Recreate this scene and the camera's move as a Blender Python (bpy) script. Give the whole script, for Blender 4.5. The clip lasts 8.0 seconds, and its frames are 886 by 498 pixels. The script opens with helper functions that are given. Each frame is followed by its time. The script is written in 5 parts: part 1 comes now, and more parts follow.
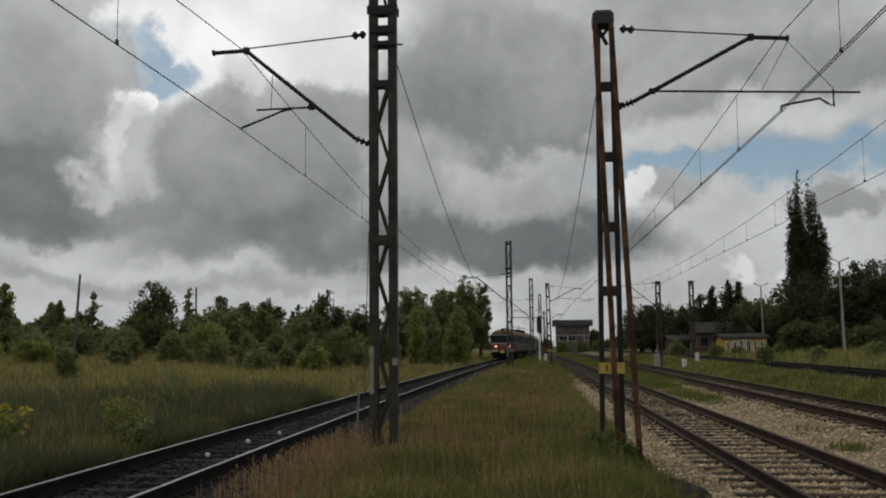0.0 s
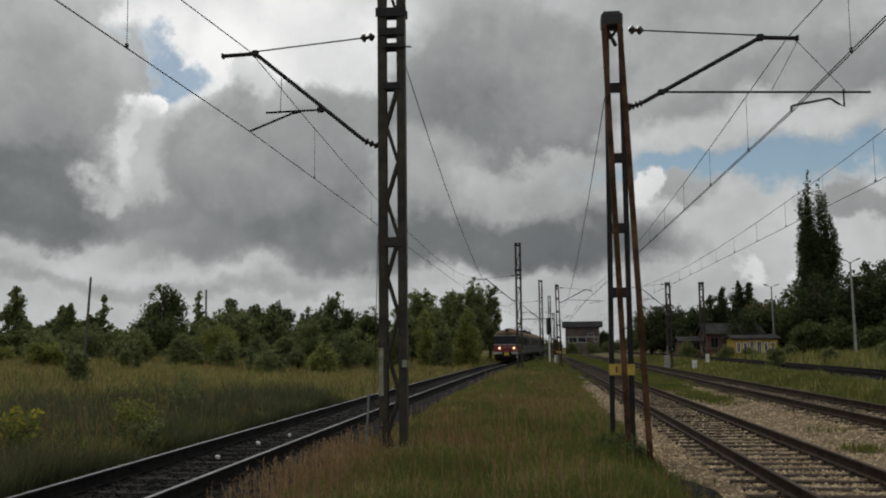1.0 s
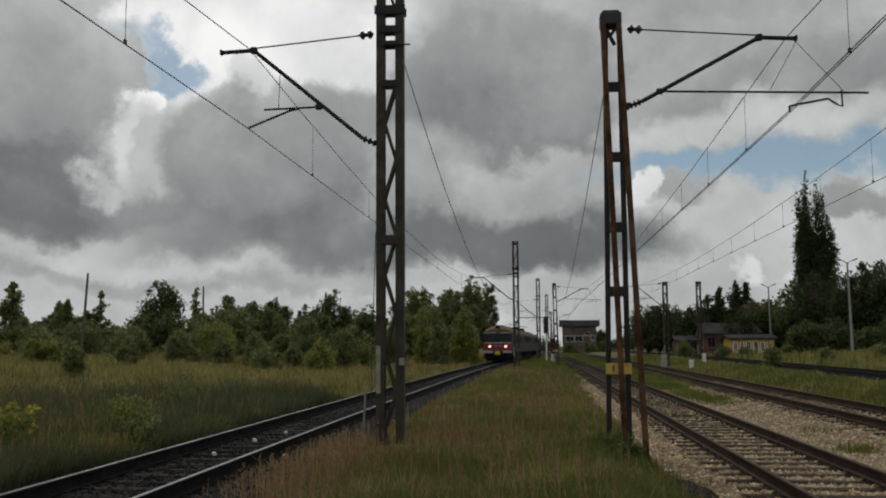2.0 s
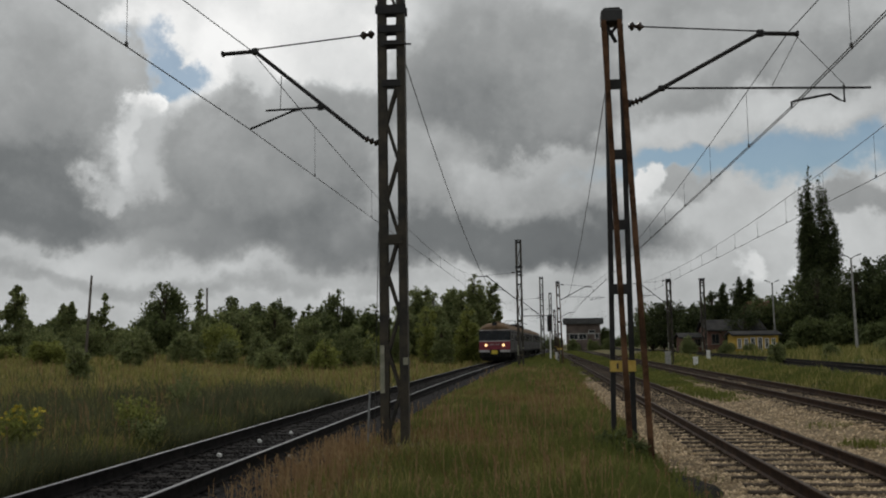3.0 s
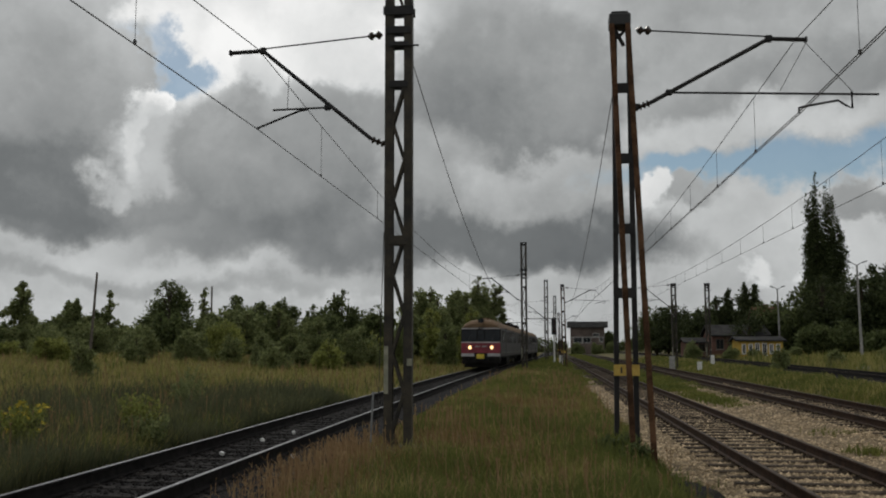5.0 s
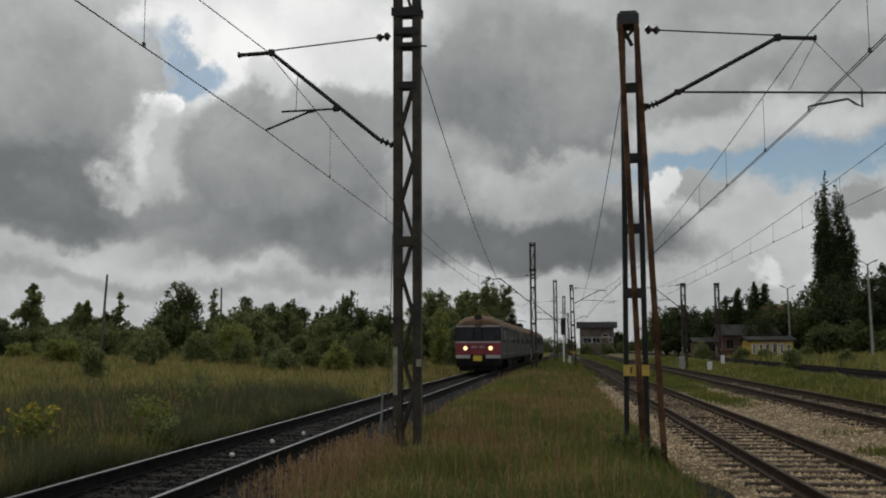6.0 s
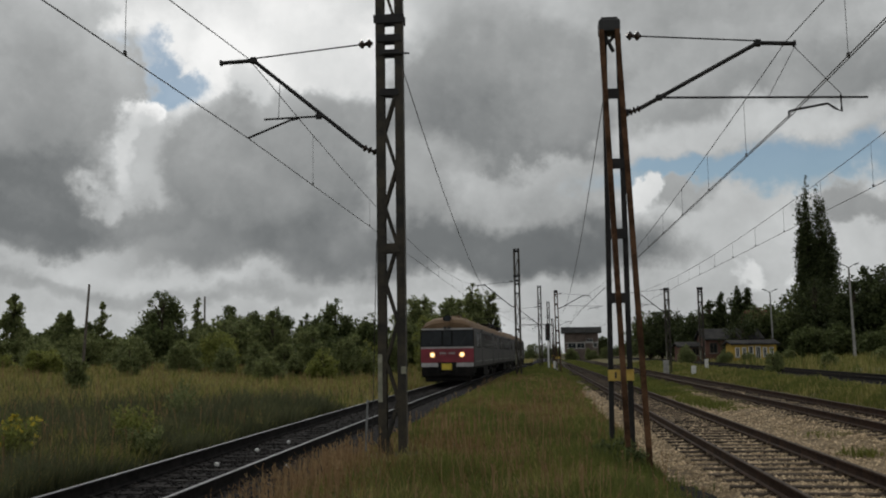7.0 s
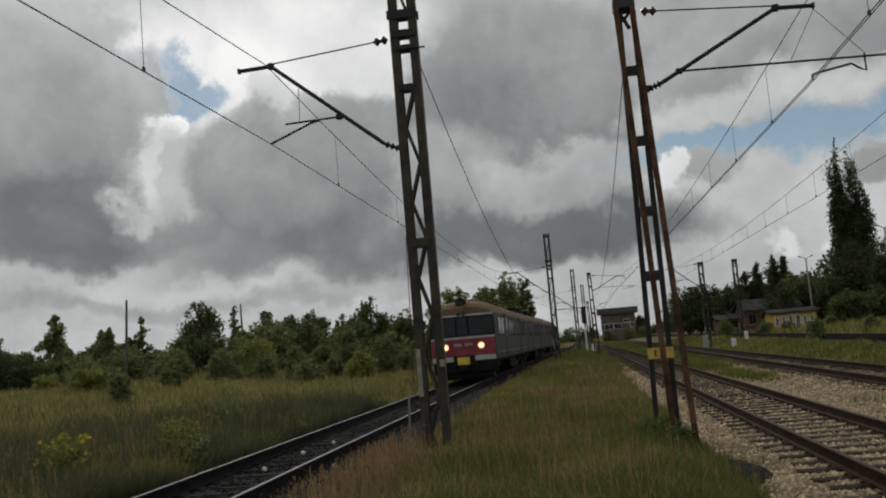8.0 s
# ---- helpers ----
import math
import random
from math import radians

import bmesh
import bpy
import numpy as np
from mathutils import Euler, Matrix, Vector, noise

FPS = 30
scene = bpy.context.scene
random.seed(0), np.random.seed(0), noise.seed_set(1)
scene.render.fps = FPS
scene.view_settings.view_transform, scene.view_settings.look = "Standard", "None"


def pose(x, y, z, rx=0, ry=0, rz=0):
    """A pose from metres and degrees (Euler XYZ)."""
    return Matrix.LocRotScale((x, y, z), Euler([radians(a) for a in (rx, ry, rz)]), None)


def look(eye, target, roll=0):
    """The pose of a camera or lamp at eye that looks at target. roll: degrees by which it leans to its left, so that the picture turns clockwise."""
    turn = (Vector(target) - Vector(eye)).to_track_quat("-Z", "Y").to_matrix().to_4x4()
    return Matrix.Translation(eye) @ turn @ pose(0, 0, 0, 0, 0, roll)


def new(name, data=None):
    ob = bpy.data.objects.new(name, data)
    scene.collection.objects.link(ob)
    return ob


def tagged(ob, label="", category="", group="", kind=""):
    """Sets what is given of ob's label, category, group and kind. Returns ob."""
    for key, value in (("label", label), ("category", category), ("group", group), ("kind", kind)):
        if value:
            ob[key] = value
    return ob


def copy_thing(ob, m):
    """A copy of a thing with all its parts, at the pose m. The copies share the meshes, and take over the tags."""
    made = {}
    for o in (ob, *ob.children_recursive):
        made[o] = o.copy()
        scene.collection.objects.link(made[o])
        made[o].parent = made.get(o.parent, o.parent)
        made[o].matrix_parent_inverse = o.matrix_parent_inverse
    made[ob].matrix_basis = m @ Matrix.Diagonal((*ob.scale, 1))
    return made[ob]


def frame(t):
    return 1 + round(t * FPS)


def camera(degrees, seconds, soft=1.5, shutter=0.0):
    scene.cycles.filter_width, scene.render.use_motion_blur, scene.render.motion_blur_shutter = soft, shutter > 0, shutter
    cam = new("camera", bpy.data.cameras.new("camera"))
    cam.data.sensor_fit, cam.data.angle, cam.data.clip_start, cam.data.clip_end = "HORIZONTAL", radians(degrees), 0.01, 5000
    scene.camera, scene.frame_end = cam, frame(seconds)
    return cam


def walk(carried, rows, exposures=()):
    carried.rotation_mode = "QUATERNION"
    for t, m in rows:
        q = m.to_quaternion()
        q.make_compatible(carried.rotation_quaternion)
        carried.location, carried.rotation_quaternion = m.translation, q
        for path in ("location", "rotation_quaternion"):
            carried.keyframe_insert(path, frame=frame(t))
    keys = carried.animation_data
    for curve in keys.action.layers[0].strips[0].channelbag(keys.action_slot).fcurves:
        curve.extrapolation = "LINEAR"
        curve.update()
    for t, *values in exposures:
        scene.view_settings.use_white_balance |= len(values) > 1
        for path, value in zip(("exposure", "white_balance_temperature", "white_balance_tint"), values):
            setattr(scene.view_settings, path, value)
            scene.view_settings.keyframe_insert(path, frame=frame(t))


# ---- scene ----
cam = camera(50.0, 8.0, soft=2.0)
EYE = (0.0, 0.0, 1.52)
# seconds, pitch, roll, yaw: a camera held in the hand on one spot
TURNS = [(0.0, 5.887, 0.547, -0.355), (0.5, 5.902, 0.497, -0.059), (1.0, 6.005, 0.668, 0.222), (1.5, 5.949, 0.177, -0.038),
         (3.0, 5.839, 0.887, 0.281), (3.5, 6.043, 0.5, 0.0), (4.0, 5.997, 0.264, -0.102), (4.5, 5.774, 0.372, 0.016),
         (5.0, 5.934, 0.118, 0.511), (6.5, 6.019, 0.354, 1.16), (7.0, 6.371, 0.869, 0.159), (7.5, 6.208, 1.682, 1.043),
         (7.6, 6.138, 2.6, 1.44), (7.7, 6.017, 2.96, 1.43), (7.8, 5.906, 3.18, 1.365), (7.9, 5.895, 4.05, 1.855), (8.0, 5.987, 4.876, 2.418)]
walk(cam, [(t, pose(*EYE, 90 + p, r, w)) for t, p, r, w in TURNS])

# ---------------------------------------------------------------- sky and sun
SUN_AZ, SUN_EL = radians(-14), radians(44)
sun = new("sun", bpy.data.lights.new("sun", "SUN"))
sun.data.energy, sun.data.angle, sun.data.color = 0.8, radians(14), (1.0, 0.95, 0.88)
sun.matrix_world = look((-60, 240, 240), (0, 0, 0))


def build_world():
    world = bpy.data.worlds.new("overcast sky")
    scene.world = world
    world.use_nodes = True
    tree = world.node_tree
    tree.nodes.clear()
    N, Lk = tree.nodes.new, tree.links.new

    def put(socket, v):
        if hasattr(v, "is_output"):
            Lk(v, socket)
        else:
            socket.default_value = v

    def m(op, a, b=0.0, c=0.0, clamp=False):
        n = N("ShaderNodeMath")
        n.operation, n.use_clamp = op, clamp
        for i, v in enumerate((a, b, c)):
            put(n.inputs[i], v)
        return n.outputs[0]

    def vm(op, a, b=(0, 0, 0)):
        n = N("ShaderNodeVectorMath")
        n.operation = op
        put(n.inputs[0], a)
        put(n.inputs[1], b)
        return n.outputs["Value"] if op in ("DOT_PRODUCT", "LENGTH") else n.outputs[0]

    way = N("ShaderNodeTexCoord").outputs["Generated"]
    sep = N("ShaderNodeSeparateXYZ")
    Lk(way, sep.inputs[0])
    az = m("ARCTAN2", sep.outputs[0], sep.outputs[1])
    el = m("ARCSINE", sep.outputs[2])
    comb = N("ShaderNodeCombineXYZ")
    Lk(az, comb.inputs[0])
    Lk(el, comb.inputs[1])
    # coordinates of a flat cloud deck, so that clouds flatten towards the horizon
    lift = m("ADD", m("MAXIMUM", sep.outputs[2], 0.0), 0.16)
    deck = N("ShaderNodeCombineXYZ")
    Lk(m("DIVIDE", sep.outputs[0], lift), deck.inputs[0])
    Lk(m("DIVIDE", sep.outputs[1], lift), deck.inputs[1])
    Lk(m("MULTIPLY", el, 3.0), deck.inputs[2])

    def fbm(vec, scale, detail, rough, dist=0.0):
        n = N("ShaderNodeTexNoise")
        Lk(vec, n.inputs["Vector"])
        n.inputs["Scale"].default_value, n.inputs["Detail"].default_value = scale, detail
        n.inputs["Roughness"].default_value, n.inputs["Distortion"].default_value = rough, dist
        return n

    billow = fbm(way, 6.5, 5.0, 0.5)
    puff = fbm(way, 17.0, 6.0, 0.58)
    curl = fbm(way, 46.0, 5.0, 0.6)
    # rounded heads of the cumulus
    heads_ = N("ShaderNodeTexVoronoi")
    heads_.feature, heads_.normalize = "SMOOTH_F1", True
    Lk(vm("ADD", way, vm("MULTIPLY", curl.outputs["Color"], (0.05, 0.05, 0.05))), heads_.inputs["Vector"])
    heads_.inputs["Scale"].default_value, heads_.inputs["Detail"].default_value = 13.0, 3.0
    heads_.inputs["Roughness"].default_value, heads_.inputs["Smoothness"].default_value = 0.55, 0.35
    round_ = m("SUBTRACT", 0.45, heads_.outputs["Distance"])
    warp = comb.outputs[0]
    for src, wa, we in ((billow, 0.15, 0.10), (puff, 0.065, 0.055), (curl, 0.03, 0.026)):
        warp = vm("ADD", warp, vm("MULTIPLY", vm("SUBTRACT", src.outputs["Color"], (0.5, 0.5, 0.5)), (wa, we, 0.0)))
    p = warp
    sep_p = N("ShaderNodeSeparateXYZ")
    Lk(p, sep_p.inputs[0])

    def rim(a, e, sa, se, soft, ragged):
        """1 inside an ellipse of sky with a ragged, billowing rim, 0 outside."""
        d = vm("MULTIPLY", vm("SUBTRACT", p, (a, e, 0)), (1 / sa, 1 / se, 0))
        edge = N("ShaderNodeMapRange")
        edge.interpolation_type = "SMOOTHSTEP"
        Lk(m("MULTIPLY_ADD", round_, ragged, m("SUBTRACT", 1.0, vm("LENGTH", d))), edge.inputs["Value"])
        edge.inputs["From Min"].default_value, edge.inputs["From Max"].default_value = -soft, soft
        return edge.outputs[0]

    wide = fbm(deck.outputs[0], 0.9, 6.0, 0.55, 0.3)
    grain = m("MULTIPLY_ADD", m("SUBTRACT", puff.outputs["Fac"], 0.5), 0.15, m("MULTIPLY", m("SUBTRACT", billow.outputs["Fac"], 0.5), 0.34))
    grain = m("MULTIPLY_ADD", m("SUBTRACT", curl.outputs["Fac"], 0.5), 0.07, grain)
    grain = m("MULTIPLY_ADD", round_, 0.22, grain)
    v = m("ADD", m("MULTIPLY_ADD", m("SUBTRACT", wide.outputs["Fac"], 0.5), 0.55, 0.62), grain)

    def layer(rows, v, ragged):
        """Lay cloud masses over v: place, half widths, shade, how it lightens upwards, softness, cover."""
        for a, e, sa, se, shade, slope, soft, cover in rows:
            inner = m("ADD", m("MULTIPLY_ADD", m("SUBTRACT", sep_p.outputs[1], e), slope, shade), grain)
            k = m("MULTIPLY", rim(a, e, sa, se, soft, ragged), cover)
            v = m("MULTIPLY_ADD", inner, k, m("MULTIPLY", v, m("SUBTRACT", 1.0, k)))
        return v

    v = layer(CLOUD_HIGH, v, 0.3)
    v = layer(CLOUD_LOW, v, 0.3)
    hole = 0.0
    for a, e, sa, se, soft in CLOUD_GAPS:
        hole = m("MAXIMUM", hole, rim(a, e, sa, se, soft, 0.5))
    shut = 0.0
    for a, e, sa, se, _shade, _slope, soft, cover in CLOUD_MASSES[:1] + CLOUD_PUFFS:
        shut = m("MAXIMUM", shut, rim(a, e, sa, se, soft, 0.5))
    hole = m("MULTIPLY", m("MULTIPLY", hole, 0.85), m("SUBTRACT", 1.0, shut))
    v = layer(CLOUD_MASSES, v, 0.5)
    v = layer(CLOUD_CENTRE, v, 0.5)
    v = layer(CLOUD_PUFFS, v, 0.5)
    ramp = N("ShaderNodeValToRGB")
    Lk(v, ramp.inputs[0])
    stops = ((0.0, (0.085, 0.092, 0.098)), (0.3, (0.165, 0.175, 0.178)), (0.5, (0.32, 0.33, 0.33)), (0.72, (0.56, 0.575, 0.575)), (1.0, (0.93, 0.93, 0.92)))
    while len(ramp.color_ramp.elements) < len(stops):
        ramp.color_ramp.elements.new(0.5)
    for e, (at, col) in zip(ramp.color_ramp.elements, stops):
        e.position, e.color = at, (*col, 1)
    sky = N("ShaderNodeTexSky")
    sky.sky_type, sky.sun_disc = "NISHITA", False
    sky.sun_elevation, sky.sun_rotation = SUN_EL, SUN_AZ
    sky.air_density, sky.dust_density = 1.0, 0.6
    clear = N("ShaderNodeBackground")
    Lk(vm("MULTIPLY", sky.outputs[0], (0.86, 0.99, 1.0)), clear.inputs["Color"])
    clear.inputs["Strength"].default_value = 0.055
    cloud = N("ShaderNodeBackground")
    Lk(ramp.outputs[0], cloud.inputs["Color"])
    cloud.inputs["Strength"].default_value = 1.0
    mix = N("ShaderNodeMixShader")
    Lk(hole, mix.inputs[0])
    Lk(cloud.outputs[0], mix.inputs[1])
    Lk(clear.outputs[0], mix.inputs[2])
    Lk(mix.outputs[0], N("ShaderNodeOutputWorld").inputs[0])


CLOUD_HIGH = [(-0.228, 0.315, 0.174, 0.057, 0.88, 0.0, 0.50, 0.90), (-0.267, 0.287, 0.086, 0.042, 1.00, 0.0, 0.50, 0.80),
              (-0.318, 0.214, 0.034, 0.071, 0.66, 0.0, 0.50, 0.70), (-0.027, 0.319, 0.042, 0.042, 0.93, 0.0, 0.50, 0.85),
              (0.032, 0.344, 0.065, 0.036, 0.52, 0.0, 0.50, 0.70), (0.241, 0.318, 0.208, 0.083, 0.52, 0.0, 0.50, 0.85),
              (0.110, 0.297, 0.035, 0.036, 0.60, 0.0, 0.50, 0.70), (0.387, 0.236, 0.165, 0.042, 0.38, 0.0, 0.50, 0.80),
              (0.240, 0.284, 0.075, 0.024, 0.52, 0.0, 0.60, 0.60)]
CLOUD_LOW = [(0.322, 0.218, 0.169, 0.020, 0.68, 0.0, 0.50, 0.85), (0.355, 0.103, 0.201, 0.057, 0.60, 0.0, 0.50, 0.85),
             (0.235, 0.119, 0.064, 0.048, 0.66, 0.0, 0.40, 0.70), (-0.251, 0.069, 0.357, 0.054, 0.56, 0.0, 0.50, 0.85),
             (-0.360, 0.100, 0.134, 0.020, 0.66, 0.0, 0.60, 0.70), (-0.183, 0.081, 0.088, 0.011, 0.60, 0.0, 0.70, 0.70),
             (0.101, 0.054, 0.178, 0.030, 0.60, 0.0, 0.60, 0.80), (-0.306, 0.068, 0.170, 0.008, 0.40, 0.0, 0.80, 0.60),
             (-0.154, 0.061, 0.129, 0.007, 0.42, 0.0, 0.80, 0.60)]
CLOUD_MASSES = [(-0.427, 0.238, 0.106, 0.128, 0.48, 1.3, 0.10, 0.95), (-0.419, 0.166, 0.087, 0.036, 0.25, 1.5, 0.40, 0.80),
                (-0.372, 0.292, 0.033, 0.036, 0.56, 1.5, 0.25, 0.70), (-0.354, 0.156, 0.033, 0.024, 0.56, 2.0, 0.40, 0.70),
                (-0.262, 0.189, 0.086, 0.071, 0.60, 1.6, 0.20, 0.85), (-0.167, 0.201, 0.111, 0.074, 0.38, 1.8, 0.14, 0.92),
                (-0.203, 0.263, 0.047, 0.021, 0.56, 2.0, 0.20, 0.70), (-0.132, 0.164, 0.077, 0.042, 0.33, 1.5, 0.40, 0.70),
                (-0.341, 0.150, 0.168, 0.017, 0.32, 1.6, 0.60, 0.80), (-0.125, 0.117, 0.148, 0.023, 0.22, 2.0, 0.60, 0.85)]
CLOUD_CENTRE = [(0.055, 0.264, 0.119, 0.089, 0.37, 1.2, 0.18, 0.92), (0.128, 0.262, 0.053, 0.042, 0.43, 1.2, 0.30, 0.80),
                (0.000, 0.171, 0.071, 0.057, 0.47, 1.8, 0.25, 0.85), (0.108, 0.163, 0.071, 0.039, 0.53, 2.0, 0.22, 0.90),
                (0.054, 0.182, 0.036, 0.024, 0.54, 2.0, 0.40, 0.70), (0.072, 0.108, 0.142, 0.026, 0.18, 2.0, 0.50, 0.92),
                (-0.048, 0.099, 0.107, 0.023, 0.24, 2.2, 0.60, 0.80)]
CLOUD_PUFFS = [(0.242, 0.156, 0.040, 0.015, 0.48, 2.0, 0.30, 0.85), (0.211, 0.157, 0.015, 0.018, 0.80, 3.0, 0.25, 0.95),
               (0.409, 0.140, 0.030, 0.017, 0.40, 2.0, 0.30, 0.85), (0.306, 0.081, 0.017, 0.008, 0.82, 0.0, 0.40, 0.80),
               (0.378, 0.077, 0.022, 0.008, 0.80, 0.0, 0.40, 0.70), (-0.304, 0.246, 0.026, 0.015, 0.95, 3.0, 0.25, 0.95),
               (-0.310, 0.226, 0.028, 0.024, 0.60, 2.0, 0.40, 0.70), (-0.363, 0.175, 0.022, 0.011, 0.70, 0.0, 0.60, 0.70),
               (-0.329, 0.216, 0.011, 0.030, 0.78, 0.0, 0.60, 0.70), (-0.221, 0.276, 0.023, 0.014, 0.88, 0.0, 0.50, 0.60)]
CLOUD_GAPS = [(-0.327, 0.277, 0.027, 0.037, 0.25), (-0.305, 0.268, 0.036, 0.019, 0.25),
              (0.321, 0.175, 0.143, 0.015, 0.50), (0.400, 0.178, 0.077, 0.017, 0.50),
              (0.232, 0.184, 0.048, 0.013, 0.50)]
build_world()


# ---------------------------------------------------------------- materials
def material(name, c1, c2, scale=6.0, rough=0.7, metal=0.0, bump=0.2, fine=60.0, glow=None, island=False, spread=None, per_object=0.0, coat=0.0, mixed=0.6):
    mt = bpy.data.materials.new(name)
    mt.use_nodes = True
    nt = mt.node_tree
    N, Lk = nt.nodes.new, nt.links.new
    b = nt.nodes["Principled BSDF"]
    co = N("ShaderNodeTexCoord").outputs["Object"]
    n1, n2 = N("ShaderNodeTexNoise"), N("ShaderNodeTexNoise")
    for n, s in ((n1, scale), (n2, fine)):
        Lk(co, n.inputs["Vector"])
        n.inputs["Scale"].default_value, n.inputs["Detail"].default_value = s, 5.0
        n.inputs["Roughness"].default_value = 0.62
    ramp = N("ShaderNodeValToRGB")
    ramp.color_ramp.elements[0].position, ramp.color_ramp.elements[1].position = 0.36, 0.66
    ramp.color_ramp.elements[0].color, ramp.color_ramp.elements[1].color = (*c1, 1), (*c2, 1)
    mixv = N("ShaderNodeMath")
    mixv.operation = "MULTIPLY_ADD"
    Lk(n2.outputs["Fac"], mixv.inputs[0])
    mixv.inputs[1].default_value = 0.45
    shift = N("ShaderNodeMath")
    shift.operation = "MULTIPLY_ADD"
    Lk(n1.outputs["Fac"], shift.inputs[0])
    shift.inputs[1].default_value, shift.inputs[2].default_value = 1.0, -0.22
    Lk(shift.outputs[0], mixv.inputs[2])
    Lk(mixv.outputs[0], ramp.inputs[0])
    col = ramp.outputs[0]
    if island or per_object:
        rnd = N("ShaderNodeNewGeometry").outputs["Random Per Island"] if island else N("ShaderNodeObjectInfo").outputs["Random"]
        hsv = N("ShaderNodeHueSaturation")
        mr = N("ShaderNodeMapRange")
        amount = per_object or 0.5
        mr.inputs["To Min"].default_value, mr.inputs["To Max"].default_value = 1 - amount, 1 + amount
        Lk(rnd, mr.inputs["Value"])
        Lk(mr.outputs[0], hsv.inputs["Value"])
        if spread:
            r2 = N("ShaderNodeValToRGB")
            while len(r2.color_ramp.elements) < len(spread):
                r2.color_ramp.elements.new(0.5)
            for i, (e, c) in enumerate(zip(r2.color_ramp.elements, spread)):
                e.position, e.color = i / (len(spread) - 1), (*c, 1)
            frac = N("ShaderNodeMath")
            frac.operation = "FRACT"
            mul = N("ShaderNodeMath")
            mul.operation = "MULTIPLY"
            mul.inputs[1].default_value = 7.31
            Lk(rnd, mul.inputs[0])
            Lk(mul.outputs[0], frac.inputs[0])
            Lk(frac.outputs[0], r2.inputs[0])
            mx = N("ShaderNodeMix")
            mx.data_type, mx.blend_type = "RGBA", "MIX"
            mx.inputs[0].default_value = mixed
            Lk(col, mx.inputs[6])
            Lk(r2.outputs[0], mx.inputs[7])
            col = mx.outputs[2]
        Lk(col, hsv.inputs["Color"])
        col = hsv.outputs[0]
    Lk(col, b.inputs["Base Color"])
    b.inputs["Roughness"].default_value, b.inputs["Metallic"].default_value = rough, metal
    b.inputs["Coat Weight"].default_value = coat
    if rough >= 0.75:
        b.inputs["Specular IOR Level"].default_value = 0.1
    if bump:
        bp = N("ShaderNodeBump")
        bp.inputs["Strength"].default_value, bp.inputs["Distance"].default_value = bump, 0.02
        Lk(mixv.outputs[0], bp.inputs["Height"])
        Lk(bp.outputs[0], b.inputs["Normal"])
    if glow:
        b.inputs["Emission Color"].default_value, b.inputs["Emission Strength"].default_value = (*glow[:3], 1), glow[3]
    return mt


def leafy(name, c1, c2, scale, spread=None, through_light=0.3, vary=0.5, mixed=0.6):
    """Leaf and blade material: island colours and some light through the leaf."""
    mt = material(name, c1, c2, scale, 0.65, 0, 0, 40, island=True, spread=spread, per_object=vary, mixed=mixed)
    nt = mt.node_tree
    b, out = nt.nodes["Principled BSDF"], nt.nodes["Material Output"]
    b.inputs["Specular IOR Level"].default_value = 0.12
    tr, mix = nt.nodes.new("ShaderNodeBsdfTranslucent"), nt.nodes.new("ShaderNodeMixShader")
    nt.links.new(b.inputs["Base Color"].links[0].from_socket, tr.inputs["Color"])
    mix.inputs[0].default_value = through_light
    nt.links.new(b.outputs[0], mix.inputs[1])
    nt.links.new(tr.outputs[0], mix.inputs[2])
    nt.links.new(mix.outputs[0], out.inputs[0])
    return mt


SOIL = material("soil with thatch", (0.075, 0.068, 0.03), (0.15, 0.13, 0.06), 0.5, 0.95, 0, 0.5, 22)
GRAVEL = material("tan limestone ballast", (0.10, 0.074, 0.045), (0.25, 0.19, 0.12), 1.2, 0.95, 0, 0.8, 34)
STONE = material("tan ballast stone", (0.24, 0.18, 0.11), (0.54, 0.42, 0.275), 3, 0.95, 0, 0.3, 60, island=True)
DARK_GRAVEL = material("oily dark ballast", (0.008, 0.0075, 0.008), (0.024, 0.022, 0.021), 2.5, 1.0, 0, 0.8, 34)
FAR_GRAVEL = material("grimy weedy ballast", (0.035, 0.034, 0.02), (0.085, 0.075, 0.045), 0.5, 0.95, 0, 0.6, 20)
DARK_STONE = material("oily ballast stone", (0.008, 0.0075, 0.008), (0.026, 0.024, 0.023), 8, 1.0, 0, 0.3, 60, island=True)
RAIL_DARK = material("dark rail steel", (0.006, 0.0055, 0.0055), (0.018, 0.016, 0.015), 5, 0.9, 0.0, 0.3, 50)
for _m in (DARK_GRAVEL, DARK_STONE, RAIL_DARK):
    _m.node_tree.nodes["Principled BSDF"].inputs["Specular IOR Level"].default_value = 0.1
SLEEPER = material("weathered timber sleeper", (0.022, 0.016, 0.011), (0.075, 0.056, 0.040), 4, 0.9, 0, 0.5, 50, per_object=0.3)
DARK_SLEEPER = material("tarred timber sleeper", (0.009, 0.0085, 0.008), (0.026, 0.023, 0.021), 4, 0.85, 0, 0.5, 50, per_object=0.3)
RAIL = material("rusty rail steel", (0.02, 0.012, 0.008), (0.055, 0.031, 0.02), 5, 0.75, 0.2, 0.3, 50)
RAIL_TOP = material("polished rail head", (0.07, 0.07, 0.078), (0.16, 0.16, 0.172), 3, 0.4, 0.9, 0.05, 40)
RAIL_TOP_RUST = material("dull rail head", (0.045, 0.034, 0.027), (0.10, 0.078, 0.062), 3, 0.75, 0.3, 0.1, 40)
MAST_PAINT = material("old dark green mast paint", (0.011, 0.0105, 0.008), (0.052, 0.041, 0.026), 3.5, 0.7, 0.1, 0.4, 45)
MAST_DARK = material("dark weathered steel", (0.009, 0.009, 0.010), (0.026, 0.024, 0.024), 3.5, 0.7, 0.2, 0.4, 45)
